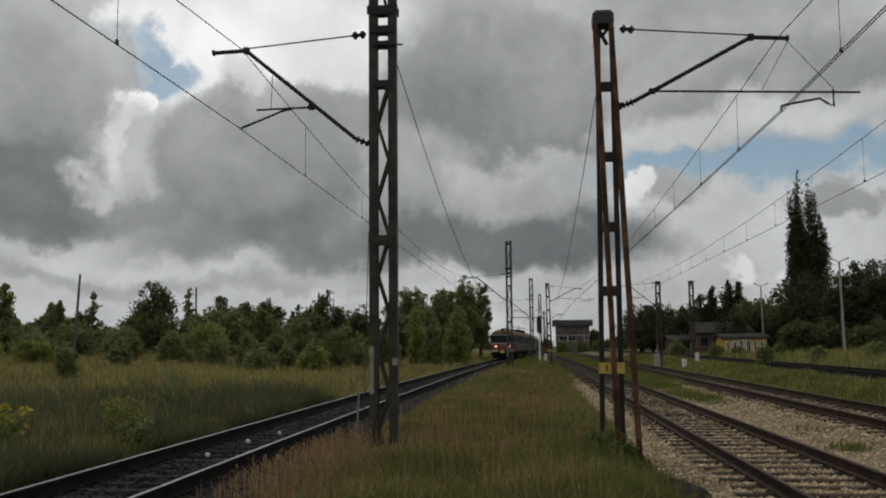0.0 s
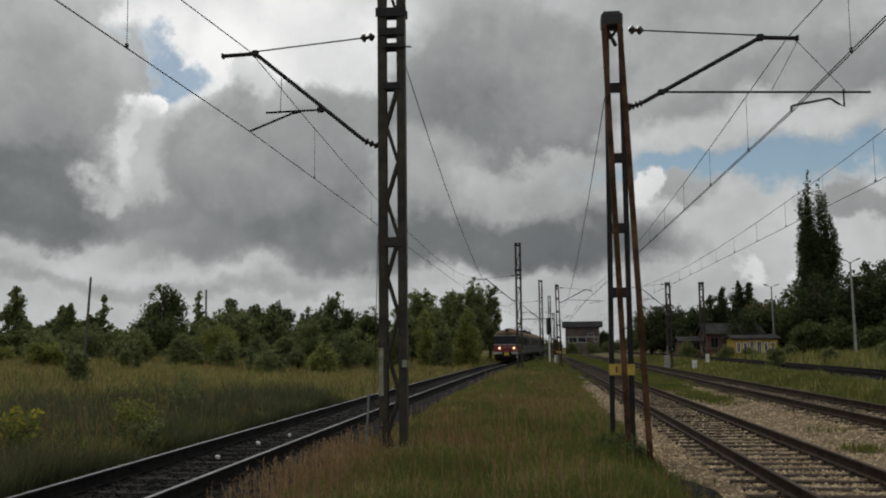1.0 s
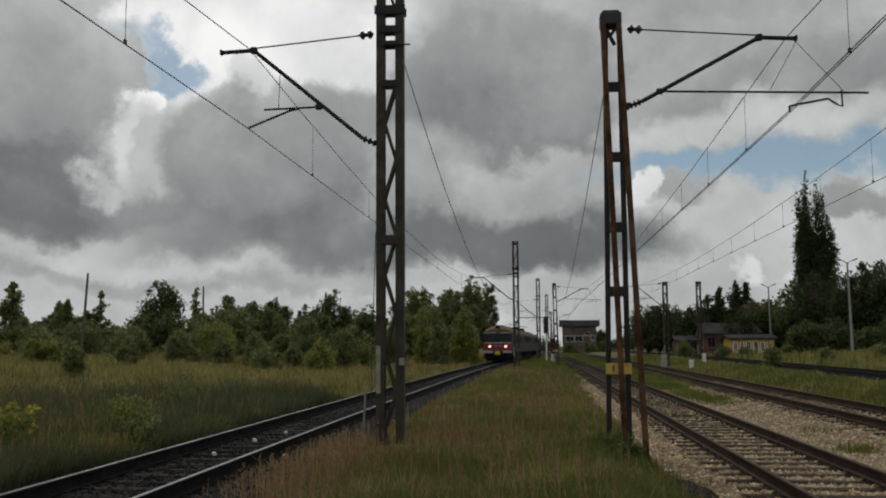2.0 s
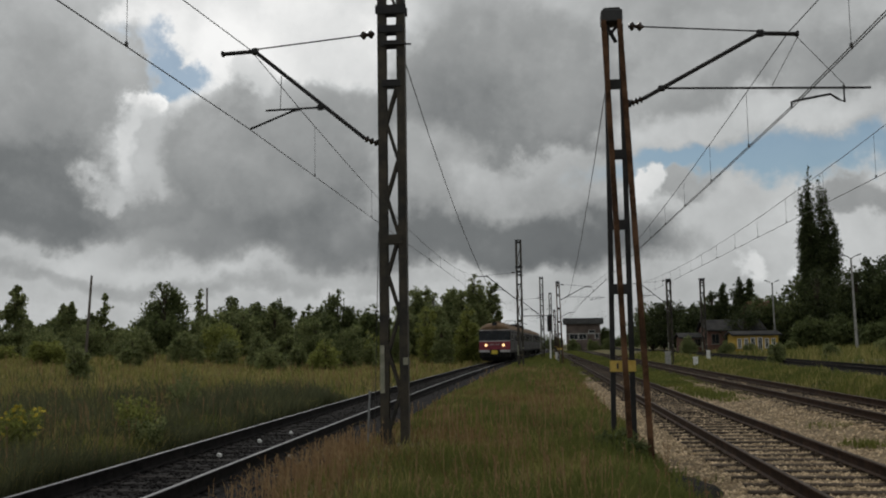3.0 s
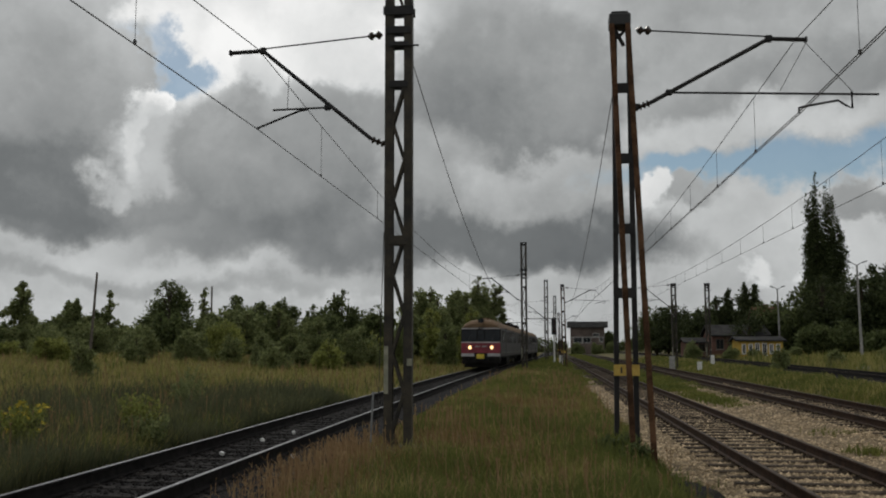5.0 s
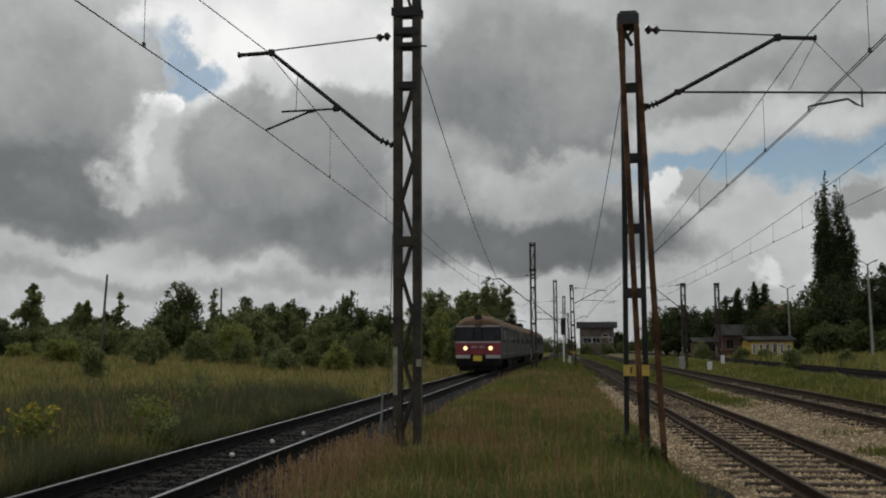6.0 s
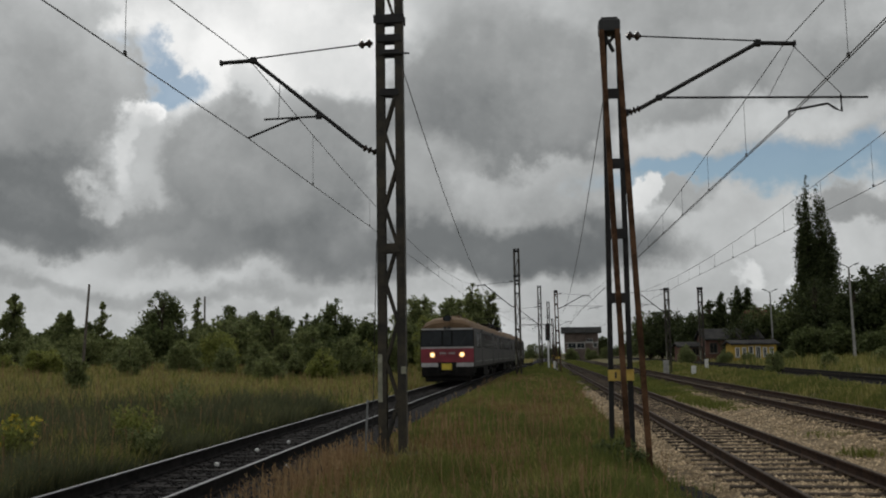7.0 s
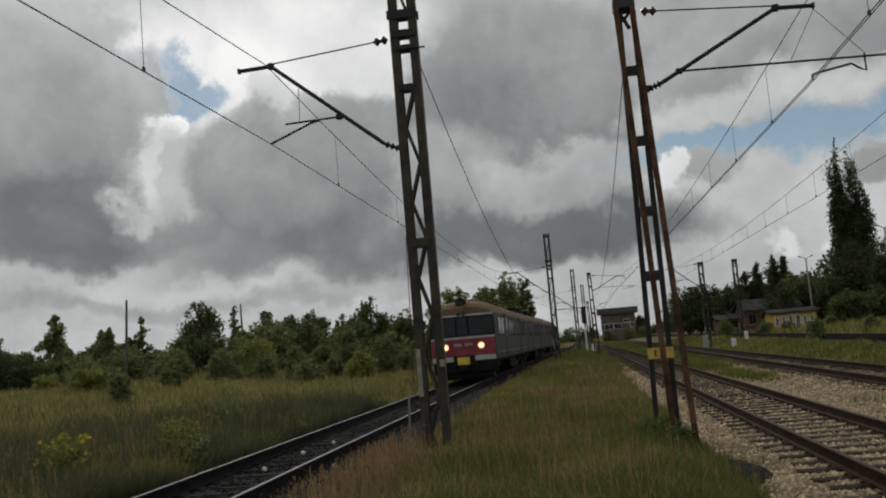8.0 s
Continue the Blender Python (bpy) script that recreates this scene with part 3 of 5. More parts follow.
def lattice_mast(m, side=-1, height=9.45, label="tall riveted lattice mast in old dark paint standing in grass", arms=True):
    mast = thing("lattice_mast", label, "overhead line mast", "overhead line masts", m=m)
    for s in (-1, 1):
        leg = part("leg", channel(Geo(), (s * 0.167, 0, -0.7), (s * 0.167, 0, height), 0.146, 0.17, 0.012, -s), MAST_PAINT, mast)
        if s == -1:
            part("paint_band", Geo().box((-0.200, -0.0868, 1.15), (0.075, 0.003, 0.8), 0), PALE_PAINT, leg, "pale painted band on the leg")
        else:
            part("small_plate", Geo().box((0.2, -0.09, 1.28), (0.09, 0.006, 0.12), 0.002), PALE_PAINT, leg, "small pale enamel plate")
        part("foot_plate", Geo().box((s * 0.167, 0, -0.45), (0.24, 0.26, 0.03), 0.006), MAST_DARK, mast)
    # lacing zigzag on both faces
    zs = [-0.55]
    while zs[-1] < height - 0.9:
        zs.append(zs[-1] + 0.66)
    for y in (-0.092, 0.092):
        for k in range(len(zs) - 1):
            a, b_ = (-1, 1) if k % 2 else (1, -1)
            if 6.2 < zs[k] + 0.33 < 7.6:
                continue
            part("lacing_bar", Geo().beam((a * 0.10, y, zs[k]), (b_ * 0.10, y, zs[k + 1]), 0.012, 0.045, 0, (0.5, 0, 0.5)), MAST_PAINT, mast)
    for z, h, w in ((3.35, 0.16, 0.34), (6.08, 0.12, 0.32), (6.79, 0.1, 0.36), (7.05, 0.13, 0.42), (7.4, 0.16, 0.54), (height - 0.15, 0.14, 0.4)):
        if z > height:
            continue
        for y in (-0.1, 0.1):
            part("batten_plate", Geo().box((0, y, z), (w, 0.014, h), 0.003), MAST_PAINT if z < 4 else MAST_DARK, mast)
    part("cap", Geo().box((0, 0, height + 0.02), (0.5, 0.24, 0.05), 0.01), MAST_DARK, mast)
    part("cross_pin", Geo().tube([(-0.1, -0.12, 6.77), (0.36, -0.12, 6.75)], 0.016, 6), MAST_DARK, mast)
    if arms:
        boom_set(mast, side, (0.49, 5.14), (0.24, 5.03), (2.45, 6.78), (3.04, 6.76), ((0.30, 7.0), (2.42, 6.82)),
                 ((1.27, 5.72), (2.25, 5.70)), [(1.62, 5.70), (1.78, 5.67), (2.53, 5.38)], [((1.97, 6.32), (1.99, 5.71))])
    return mast


def frame_mast(m, side=1, label="slender A-shaped mast of rusty and black channel steel by the siding", arms=True):
    mast = thing("channel_mast", label, "overhead line mast", "overhead line masts", m=m)
    for a, b_, mat, tag in (((-0.19, 1.0), (-0.14, 0.13), MAST_DARK, "black painted steel leg"), ((0.17, 1.0), (0.10, 0.13), MAST_DARK, "black painted steel leg"),
                            ((-0.05, -1.0), (-0.20, -0.13), MAST_RUST, "rust brown steel leg"), ((0.27, -1.0), (0.065, -0.13), MAST_RUST, "rust brown steel leg")):
        sg = 1 if a[0] < 0.05 else -1
        part("leg", channel(Geo(), (a[0], a[1], -0.8), (b_[0], b_[1], 6.98), 0.085, 0.11, 0.012, sg), mat, mast, tag)
    for z in (2.45, 3.55, 4.75, 5.95):
        u = (z + 0.8) / 7.78
        y, l, r = 1.0 + (0.13 - 1.0) * u, -0.19 + 0.05 * u, 0.17 - 0.07 * u
        part("batten_plate", Geo().box(((l + r) / 2, y - 0.075, z), (r - l + 0.06, 0.014, 0.18), 0.003), MAST_DARK, mast)
    plate = part("number_plate", Geo().box((-0.01, 0.70, 1.13), (0.44, 0.012, 0.19), 0.003), YELLOW, mast, "faded yellow mast number plate")
    part("marking", Geo().box((-0.10, 0.692, 1.13), (0.03, 0.004, 0.11), 0), BLACK, plate, "black bar in place of a number")
    part("head_block", Geo().box((-0.06, 0, 7.06), (0.36, 0.34, 0.22), 0.02).box((-0.06, 0, 7.185), (0.28, 0.28, 0.05), 0.01), BLACK, mast)
    part("head_bracket", Geo().beam((-0.16, -0.05, 6.95), (0.0, -0.05, 6.62), 0.03, 0.06).beam((0.06, -0.05, 6.95), (-0.1, -0.05, 6.75), 0.03, 0.05), MAST_DARK, mast)
    if arms:
        boom_set(mast, side, (0.42, 5.63), (0.22, 5.56), (2.4, 6.67), (3.0, 6.63), ((0.22, 6.91), (2.38, 6.71)),
                 ((0.74, 5.80), (4.13, 5.66)), [(3.7, 5.72), (3.7, 5.44), (3.6, 5.49), (3.48, 5.58), (2.92, 5.49), (2.85, 5.47), (2.85, 5.38)],
                 [((3.0, 6.57), (2.55, 5.76)), ((3.0, 6.57), (3.71, 5.73))])
    return mast


def along(x, y, slope):
    return pose(x, y, 0, 0, 0, -math.degrees(math.atan(slope)))


first = lattice_mast(along(-0.9, 16.2, 0.0936))
for x, y, s in ((5.5, 72.0, 0.118), (11.15, 112.0, 0.136), (15.95, 147.0, 0.15)):
    far = copy_thing(first, along(x, y, s))
    tagged(far, "lattice mast of the overhead line beside the running line")
second = frame_mast(along(2.95, 15.8, 0.104))
for x, y in ((10.1, 86.0), (17.6, 156.0)):
    tagged(copy_thing(second, along(x, y, 0.104)), "distant channel steel mast between the tracks")
lattice_mast(along(19.6, 84.0, 0.107), -1, 7.1, "distant lattice mast beside the sidings")
lattice_mast(along(23.9, 89.0, 0.107), 1, 7.4, "dark distant lattice mast without arms among weeds", arms=False)


# ---------------------------------------------------------------- wires
def catenary(label, supports, z_contact, z_carrier, sag, twin=False, first=4.7, gap=7.0):
    """supports: (x, y) of the contact wire; carrier wire above it on the cantilevers."""
    line = thing("overhead_line", label, "overhead wires", kind="structure")
    for off in ((-0.022, 0.022) if twin else (0.0,)):
        part("contact_wire", Geo().tube([(x + off, y, z_contact) for x, y in supports], 0.0085, 6), WIRE, line)
    pts = []
    for (x0, y0), (x1, y1) in zip(supports, supports[1:]):
        for k in range(14):
            u = k / 14
            pts.append((x0 + (x1 - x0) * u, y0 + (y1 - y0) * u, z_carrier - 4 * sag * u * (1 - u)))
    pts.append((*supports[-1], z_carrier))
    part("carrier_wire", Geo().tube(pts, 0.0085, 6), WIRE, line)
    for (x0, y0), (x1, y1) in zip(supports, supports[1:]):
        span, at = y1 - y0, []
        while first + gap * len(at) < span / 2:
            at.append(first + gap * len(at))
        for d in at + [span - q for q in at]:
            u = d / span
            x, y = x0 + (x1 - x0) * u, y0 + (y1 - y0) * u
            part("dropper", Geo().tube([(x, y, z_contact), (x, y, z_carrier - 4 * sag * u * (1 - u))], 0.0045, 4).box((x, y, z_contact + 0.03), (0.03, 0.05, 0.06)), WIRE, line)
    return line


def stations(fn, ys, stagger=0.2):
    return [(float(fn(y)) + (stagger if i % 2 else -stagger), y) for i, y in enumerate(ys)]


catenary("contact and carrier wires above the running line", [(-10.9, -42.0), (-3.42, 16.43)] + stations(left_x, (72.3, 112.3, 147.3, 190.0, 250.0, 310.0)), 5.37, 6.81, 0.95)
catenary("twin contact wires and carrier above the siding", [(float(right_x(-44)) - 0.3, -44.0), (5.78, 15.5)] + stations(right_x, (86.0, 156.0, 216.0, 280.0)), 5.38, 6.65, 0.95, twin=True, first=3.2, gap=4.1)
catenary("contact and carrier wires above the second siding", stations(third_x, (-46.0, 14.0, 84.3, 150.0, 215.0)), 5.32, 6.72, 0.85, first=4.0, gap=4.2)


def single_wire(label, a, b_, sag, r=0.008):
    a, b_ = Vector(a), Vector(b_)
    pts = []
    for k in range(19):
        u = k / 18
        q = a.lerp(b_, u)
        q.z -= 4 * sag * u * (1 - u)
        pts.append(q)
    tagged(new("earth_wire", Geo().tube(pts, r, 5).mesh("earth_wire", WIRE)), label, "wire", kind="structure")


single_wire("thin earth wire strung between the lattice masts", (-0.66, 16.2, 6.45), (5.7, 72.0, 6.6), 3.0)
single_wire("thin earth wire strung between the channel masts", (2.78, 15.9, 5.9), (10.0, 86.0, 6.2), 2.2)
single_wire("thin earth lead hanging beside the lattice mast", (-1.16, 16.25, 3.5), (-1.27, 16.3, -0.3), 0.0, 0.007)


# ---------------------------------------------------------------- train
BODY = material("grimy grey train side paint", (0.017, 0.0155, 0.014), (0.042, 0.037, 0.033), 1.2, 0.65, 0, 0.1, 25)
ROOF = material("dusty brown-grey roof paint", (0.10, 0.064, 0.036), (0.18, 0.12, 0.075), 1.3, 0.75, 0, 0.2, 25)
RED = material("dark red train front paint", (0.14, 0.010, 0.02), (0.23, 0.018, 0.036), 1.8, 0.4, 0, 0.05, 25)
WHITE = material("dirty white stripe paint", (0.26, 0.25, 0.25), (0.42, 0.41, 0.41), 2, 0.5, 0, 0.05, 25)
STRIPE = material("faded grey stripe paint", (0.09, 0.085, 0.085), (0.16, 0.15, 0.15), 2, 0.6, 0, 0.05, 25)
GLASS = material("dark window glass", (0.006, 0.008, 0.01), (0.016, 0.02, 0.024), 1.5, 0.08, 0, 0, 25)
RUBBER = material("black rubber seal", (0.008, 0.008, 0.008), (0.02, 0.02, 0.02), 5, 0.8, 0, 0.1, 50)
# grimy black, taken darker to hold the deep shadow below the cars
UNDER = material("grimy black underframe with its shade", (0.005, 0.005, 0.005), (0.014, 0.012, 0.011), 3, 0.85, 0, 0.3, 30)
WHEEL = material("dark wheel steel", (0.03, 0.027, 0.025), (0.08, 0.07, 0.065), 4, 0.5, 0.6, 0.2, 40)
PLATE = material("bright yellow coupler paint", (0.45, 0.33, 0.02), (0.62, 0.47, 0.05), 4, 0.5, 0, 0.1, 40)
GLASS.node_tree.nodes["Principled BSDF"].inputs["Specular IOR Level"].default_value = 0.22
UNDER.node_tree.nodes["Principled BSDF"].inputs["Specular IOR Level"].default_value = 0.15
# orange glow of the lens stands in for the halo around the lamp
LAMP = material("lit warm headlamp with its halo glass", (0.9, 0.7, 0.45), (1.0, 0.85, 0.6), 4, 0.2, 0, 0, 40, glow=(1.0, 0.42, 0.12, 0.8))
CORE = material("lit headlamp core", (0.9, 0.8, 0.6), (1.0, 0.9, 0.7), 4, 0.2, 0, 0, 40, glow=(1.0, 0.74, 0.42, 1.7))
CAR = 21.5
HALF = [(1.42, 0.88), (1.45, 1.2), (1.45, 2.56), (1.40, 2.94), (1.18, 3.25), (0.78, 3.48), (0.0, 3.6)]


def loft(sections):
    g, rows = Geo(), []
    for y, sx, drop in sections:
        half = [(x * sx, z if z < 2.7 else 2.7 + (z - 2.7) * drop) for x, z in HALF]
        rows.append([(x, y, z) for x, z in half] + [(-x, y, z) for x, z in half[-2::-1]])
    n = len(rows[0])
    fs = [[i * n + k, i * n + (k + 1) % n, (i + 1) * n + (k + 1) % n, (i + 1) * n + k] for i in range(len(rows) - 1) for k in range(n)]
    fs += [list(range(n)), list(range((len(rows) - 1) * n, len(rows) * n))]
    return g.add([p for r in rows for p in r], fs)


def side_window(body, x, y, w, z0, z1):
    sg = 1 if x > 0 else -1
    fr = part("window", Geo().box((x + sg * 0.003, y, (z0 + z1) / 2), (0.03, w + 0.1, z1 - z0 + 0.1), 0.012), RUBBER, body)
    part("pane", Geo().box((x + sg * 0.014, y, (z0 + z1) / 2), (0.016, w, z1 - z0), 0.004), GLASS, fr)


def disc(g, c, r, t, n=16, axis="y"):
    ax = {"y": Vector((0, 1, 0)), "x": Vector((1, 0, 0))}[axis]
    return g.tube([Vector(c) - ax * t / 2, Vector(c) + ax * t / 2], r, n)


def bogie(car, y0, wheels):
    b = part("bogie", Geo().box((0, y0, 0.62), (1.9, 3.3, 0.16), 0.03).box((1.06, y0, 0.62), (0.12, 3.5, 0.26), 0.03).box((-1.06, y0, 0.62), (0.12, 3.5, 0.26), 0.03)
             .box((1.06, y0, 0.86), (0.16, 0.7, 0.22), 0.03).box((-1.06, y0, 0.86), (0.16, 0.7, 0.22), 0.03), UNDER, car)
    for dy in (-1.3, 1.3):
        ws = new("wheelset")
        ws.parent = b
        ws.location = (0, y0 + dy, 0.5)
        wheels.append((ws, (0, y0 + dy, 0.5)))
        for sx in (-0.76, 0.76):
            part("wheel", disc(disc(disc(Geo(), (sx, 0, 0), 0.5, 0.12, 20, "x"), (sx - math.copysign(0.07, sx), 0, 0), 0.53, 0.03, 20, "x"), (sx, 0, 0), 0.14, 0.2, 10, "x"), WHEEL, ws)
        part("axle", disc(Geo(), (0, 0, 0), 0.08, 1.5, 10, "x"), UNDER, ws)


def pantograph(car, y0):
    p = part("pantograph", Geo().box((0, y0, 3.86), (1.2, 1.9, 0.08), 0.02), UNDER, car)
    for sx in (-0.5, 0.5):
        for dy in (-0.8, 0.8):
            part("roof_insulator", insulator(Geo(), (sx, y0 + dy, 3.5), (sx, y0 + dy, 3.84), 0.09, 3), INSUL, p)
        part("pantograph_arm", Geo().tube([(sx, y0 - 0.8, 3.92), (sx * 0.8, y0 + 0.9, 4.12), (sx * 0.6, y0, 4.3)], 0.03, 6), UNDER, p)
    part("collector_bow", Geo().tube([(-0.95, y0, 4.15), (-0.7, y0, 4.33), (0.7, y0, 4.33), (0.95, y0, 4.15)], 0.03, 6), UNDER, p)


def railcar(label, cab_front, cab_rear, motor):
    car = thing("train_car", label, "train car", "cars of the electric train")
    wheels = []
    secs = [(-CAR / 2, 0.985 if cab_front else 1, 0.60 if cab_front else 0.96), (-CAR / 2 + 0.2, 0.995 if cab_front else 1, 0.82 if cab_front else 1),
            (-CAR / 2 + 0.6, 1, 0.95 if cab_front else 1), (-CAR / 2 + 1.3, 1, 1), (CAR / 2 - 1.3, 1, 1), (CAR / 2 - 0.6, 1, 0.95 if cab_rear else 1),
            (CAR / 2 - 0.2, 0.995 if cab_rear else 1, 0.82 if cab_rear else 1), (CAR / 2, 0.985 if cab_rear else 1, 0.6 if cab_rear else 0.96)]
    body = part("body", loft(secs), BODY, car, "grimy grey car body")
    # roof skin, a little proud of the body
    g, rows = Geo(), []
    for y, sx, drop in secs:
        half = [(x * sx * 1.006, (z if z < 2.7 else 2.7 + (z - 2.7) * drop) + 0.008) for x, z in HALF[3:]]
        rows.append([(x, y * 1.0012, z) for x, z in half] + [(-x, y * 1.0012, z) for x, z in half[-2::-1]])
    n = len(rows[0])
    g.add([p for r in rows for p in r], [[i * n + k, i * n + k + 1, (i + 1) * n + k + 1, (i + 1) * n + k] for i in range(len(rows) - 1) for k in range(n - 1)] + [list(range(n)), list(range((len(rows) - 1) * n, len(rows) * n))])
    part("roof", g, ROOF, car, "dusty brown-grey roof")
    for sg in (-1, 1):
        x = sg * 1.45
        for y in (-4.9, 4.9):
            d = part("door", Geo().box((x, y - 0.34, 1.98), (0.05, 0.64, 2.0), 0.02).box((x, y + 0.34, 1.98), (0.05, 0.64, 2.0), 0.02), BODY, car, "double sliding door")
            for dy in (-0.34, 0.34):
                part("door_pane", Geo().box((x + sg * 0.026, y + dy, 2.35), (0.012, 0.4, 0.8), 0.004), GLASS, d)
            part("step", Geo().box((sg * 1.42, y, 0.72), (0.24, 1.3, 0.06), 0.01), UNDER, car)
        for y in (-8.6, -7.1, -2.9, -1.45, 0.0, 1.45, 2.9, 7.1, 8.6):
            side_window(body, x, y, 1.05, 1.95, 2.72)
        part("side_stripe", Geo().box((sg * 1.452, 0, 1.16), (0.008, CAR - 1.2, 0.06)), STRIPE, car, "dirty white stripe along the side")
    part("underframe", Geo().box((0, 0, 0.86), (2.6, CAR - 0.5, 0.2), 0.02).box((0.9, 0.4, 0.52), (0.7, 4.2, 0.5), 0.03).box((-0.9, -0.6, 0.52), (0.7, 4.6, 0.5), 0.03), UNDER, car)
    for y in (-7.4, 7.4):
        bogie(car, y, wheels)
    for y in (-6.5, -2.2, 2.2, 6.5):
        part("roof_vent", Geo().box((0, y, 3.65), (0.7, 0.9, 0.18), 0.05), ROOF, car)
    if motor:
        pantograph(car, -7.0)
        pantograph(car, 7.0)
        for y in (-4.2, 3.6):
            part("roof_box", Geo().box((0, y, 3.80), (1.3, 2.0, 0.3), 0.05), UNDER, car)
    for end, cab in ((-1, cab_front), (1, cab_rear)):
        yf = end * CAR / 2
        if not cab:
            part("gangway", Geo().box((0, yf + end * 0.1, 2.0), (1.3, 0.22, 2.2), 0.05), RUBBER, car)
            part("coupler", Geo().box((0, yf + end * 0.1, 0.95), (0.3, 0.24, 0.25), 0.03), UNDER, car)
            continue
        o = yf + end * 0.006
        part("red_panel", Geo().box((0, o, 1.49), (2.80, 0.02, 0.74), 0.006), RED, car, "dark red band across the cab front")
        part("white_stripe", Geo().box((0, o, 1.0), (2.78, 0.022, 0.21), 0.006), WHITE, car)
        part("white_stripe", Geo().box((0, o, 1.90), (2.80, 0.024, 0.10), 0.006), WHITE, car)
        part("cornice", Geo().box((0, yf + end * 0.02, 2.88), (2.72, 0.05, 0.09), 0.01), WHITE, car)
        for x, w in ((-0.83, 1.06), (0.0, 0.44), (0.83, 1.06)):
            fr = part("cab_window", Geo().box((x, o, 2.40), (w + 0.13, 0.03, 0.88), 0.015), RUBBER, car)
            part("windscreen", Geo().box((x, o + end * 0.012, 2.40), (w, 0.016, 0.76), 0.005), GLASS, fr)
            if abs(x) > 0.1:
                part("wiper", Geo().beam((x - 0.1, o + end * 0.028, 2.04), (x + 0.18, o + end * 0.028, 2.5), 0.02, 0.02), BLACK, fr)
        for x in (-0.785, 0.785):
            lamp = part("headlamp", disc(Geo(), (x, o + end * 0.02, 1.53), 0.185, 0.07, 20), RUBBER, car)
            if end < 0:
                # lens disc made large and orange to draw the lamp's halo
                part("lens", disc(Geo(), (x, o + end * 0.03, 1.53), 0.15, 0.07, 20), LAMP, lamp, "lit warm headlamp with its halo")
                part("bulb_core", disc(Geo(), (x, o + end * 0.04, 1.53), 0.085, 0.07, 16), CORE, lamp, "bright core of the headlamp")
            else:
                part("lens", disc(Geo(), (x, o + end * 0.03, 1.53), 0.175, 0.07, 20), GLASS, lamp)
        num = part("number_panel", Geo().box((0, o + end * 0.011, 1.61), (0.9, 0.006, 0.16), 0.002), RED, car)
        for k in range(7):
            if k != 3:
                part("number_bar", Geo().box((-0.36 + 0.12 * k, o + end * 0.016, 1.61), (0.085, 0.005, 0.11)), WHITE, num)
        part("coupler_plate", Geo().box((-0.03, o + end * 0.10, 0.90), (0.54, 0.05, 0.34), 0.02), PLATE, car, "bright yellow plate at the coupler")
        part("coupler_recess", Geo().box((0, o + end * 0.03, 0.92), (0.95, 0.06, 0.44), 0.02), RUBBER, car)
        part("coupler", Geo().box((0, o + end * 0.2, 0.58), (0.34, 0.5, 0.24), 0.04), UNDER, car)
        part("pilot", Geo().box((0, yf - end * 0.25, 0.62), (2.76, 0.5, 0.56), 0.08).box((0, yf - end * 0.2, 0.30), (2.4, 0.2, 0.36), 0.04), UNDER, car)
        for x in (-0.5, 0.5):
            part("air_hose", Geo().tube([(x, o + end * 0.1, 0.8), (x, o + end * 0.2, 0.6), (x * 0.7, o + end * 0.2, 0.45), (x * 0.5, o + end * 0.16, 0.6)], 0.03, 6), RUBBER, car)
        top = part("roof_lamp", disc(disc(Geo(), (0, yf - end * 0.35, 3.42), 0.23, 0.35, 16), (0, yf - end * 0.12, 3.42), 0.2, 0.12, 16), UNDER, car, "unlit roof headlamp")
        part("roof_lens", disc(Geo(), (0, yf - end * 0.05, 3.42), 0.16, 0.03, 14), GLASS, top)
        for x in (-0.1, 0.12):
            part("horn", disc(disc(Geo(), (x, yf + end * 0.06, 2.94), 0.06, 0.14, 10), (x, yf + end * 0.12, 2.94), 0.08, 0.04, 10), BLACK, car)
    return car, wheels


TRAIN = [railcar("leading car of an electric train, red and white cab front", True, False, False),
         railcar("middle motor car of an electric train with roof pantographs", False, False, True),
         railcar("rear car of a grimy grey electric train", False, True, False)]


def front_y(t):
    """How far ahead the cab front is at t seconds: a steady 9 m/s, easing very slightly."""
    return 113.155 - 9.0007 * t + 0.00761 * t * t


def motions():
    times = [k * 0.5 for k in range(17)]
    for i, (car, wheels) in enumerate(TRAIN):
        rows = []
        for t in times:
            y = front_y(t) + (CAR / 2 + i * (CAR + 0.25)) * 0.991
            a, b_ = y - 7.3, y + 7.3
            xa, xb = float(left_x(a)), float(left_x(b_))
            rows.append((t, pose((xa + xb) / 2, y, 0.004, 0, 0, -math.degrees(math.atan2(xb - xa, b_ - a)))))
        walk(car, rows)
        for ws, at in wheels:
            spin, rows, t = 0.0, [], 0.0
            while t < 8.0001:
                rows.append((t, pose(*at, math.degrees((113.155 - front_y(t)) / 0.5), 0, 0)))
                t += 1 / 15
            walk(ws, rows)


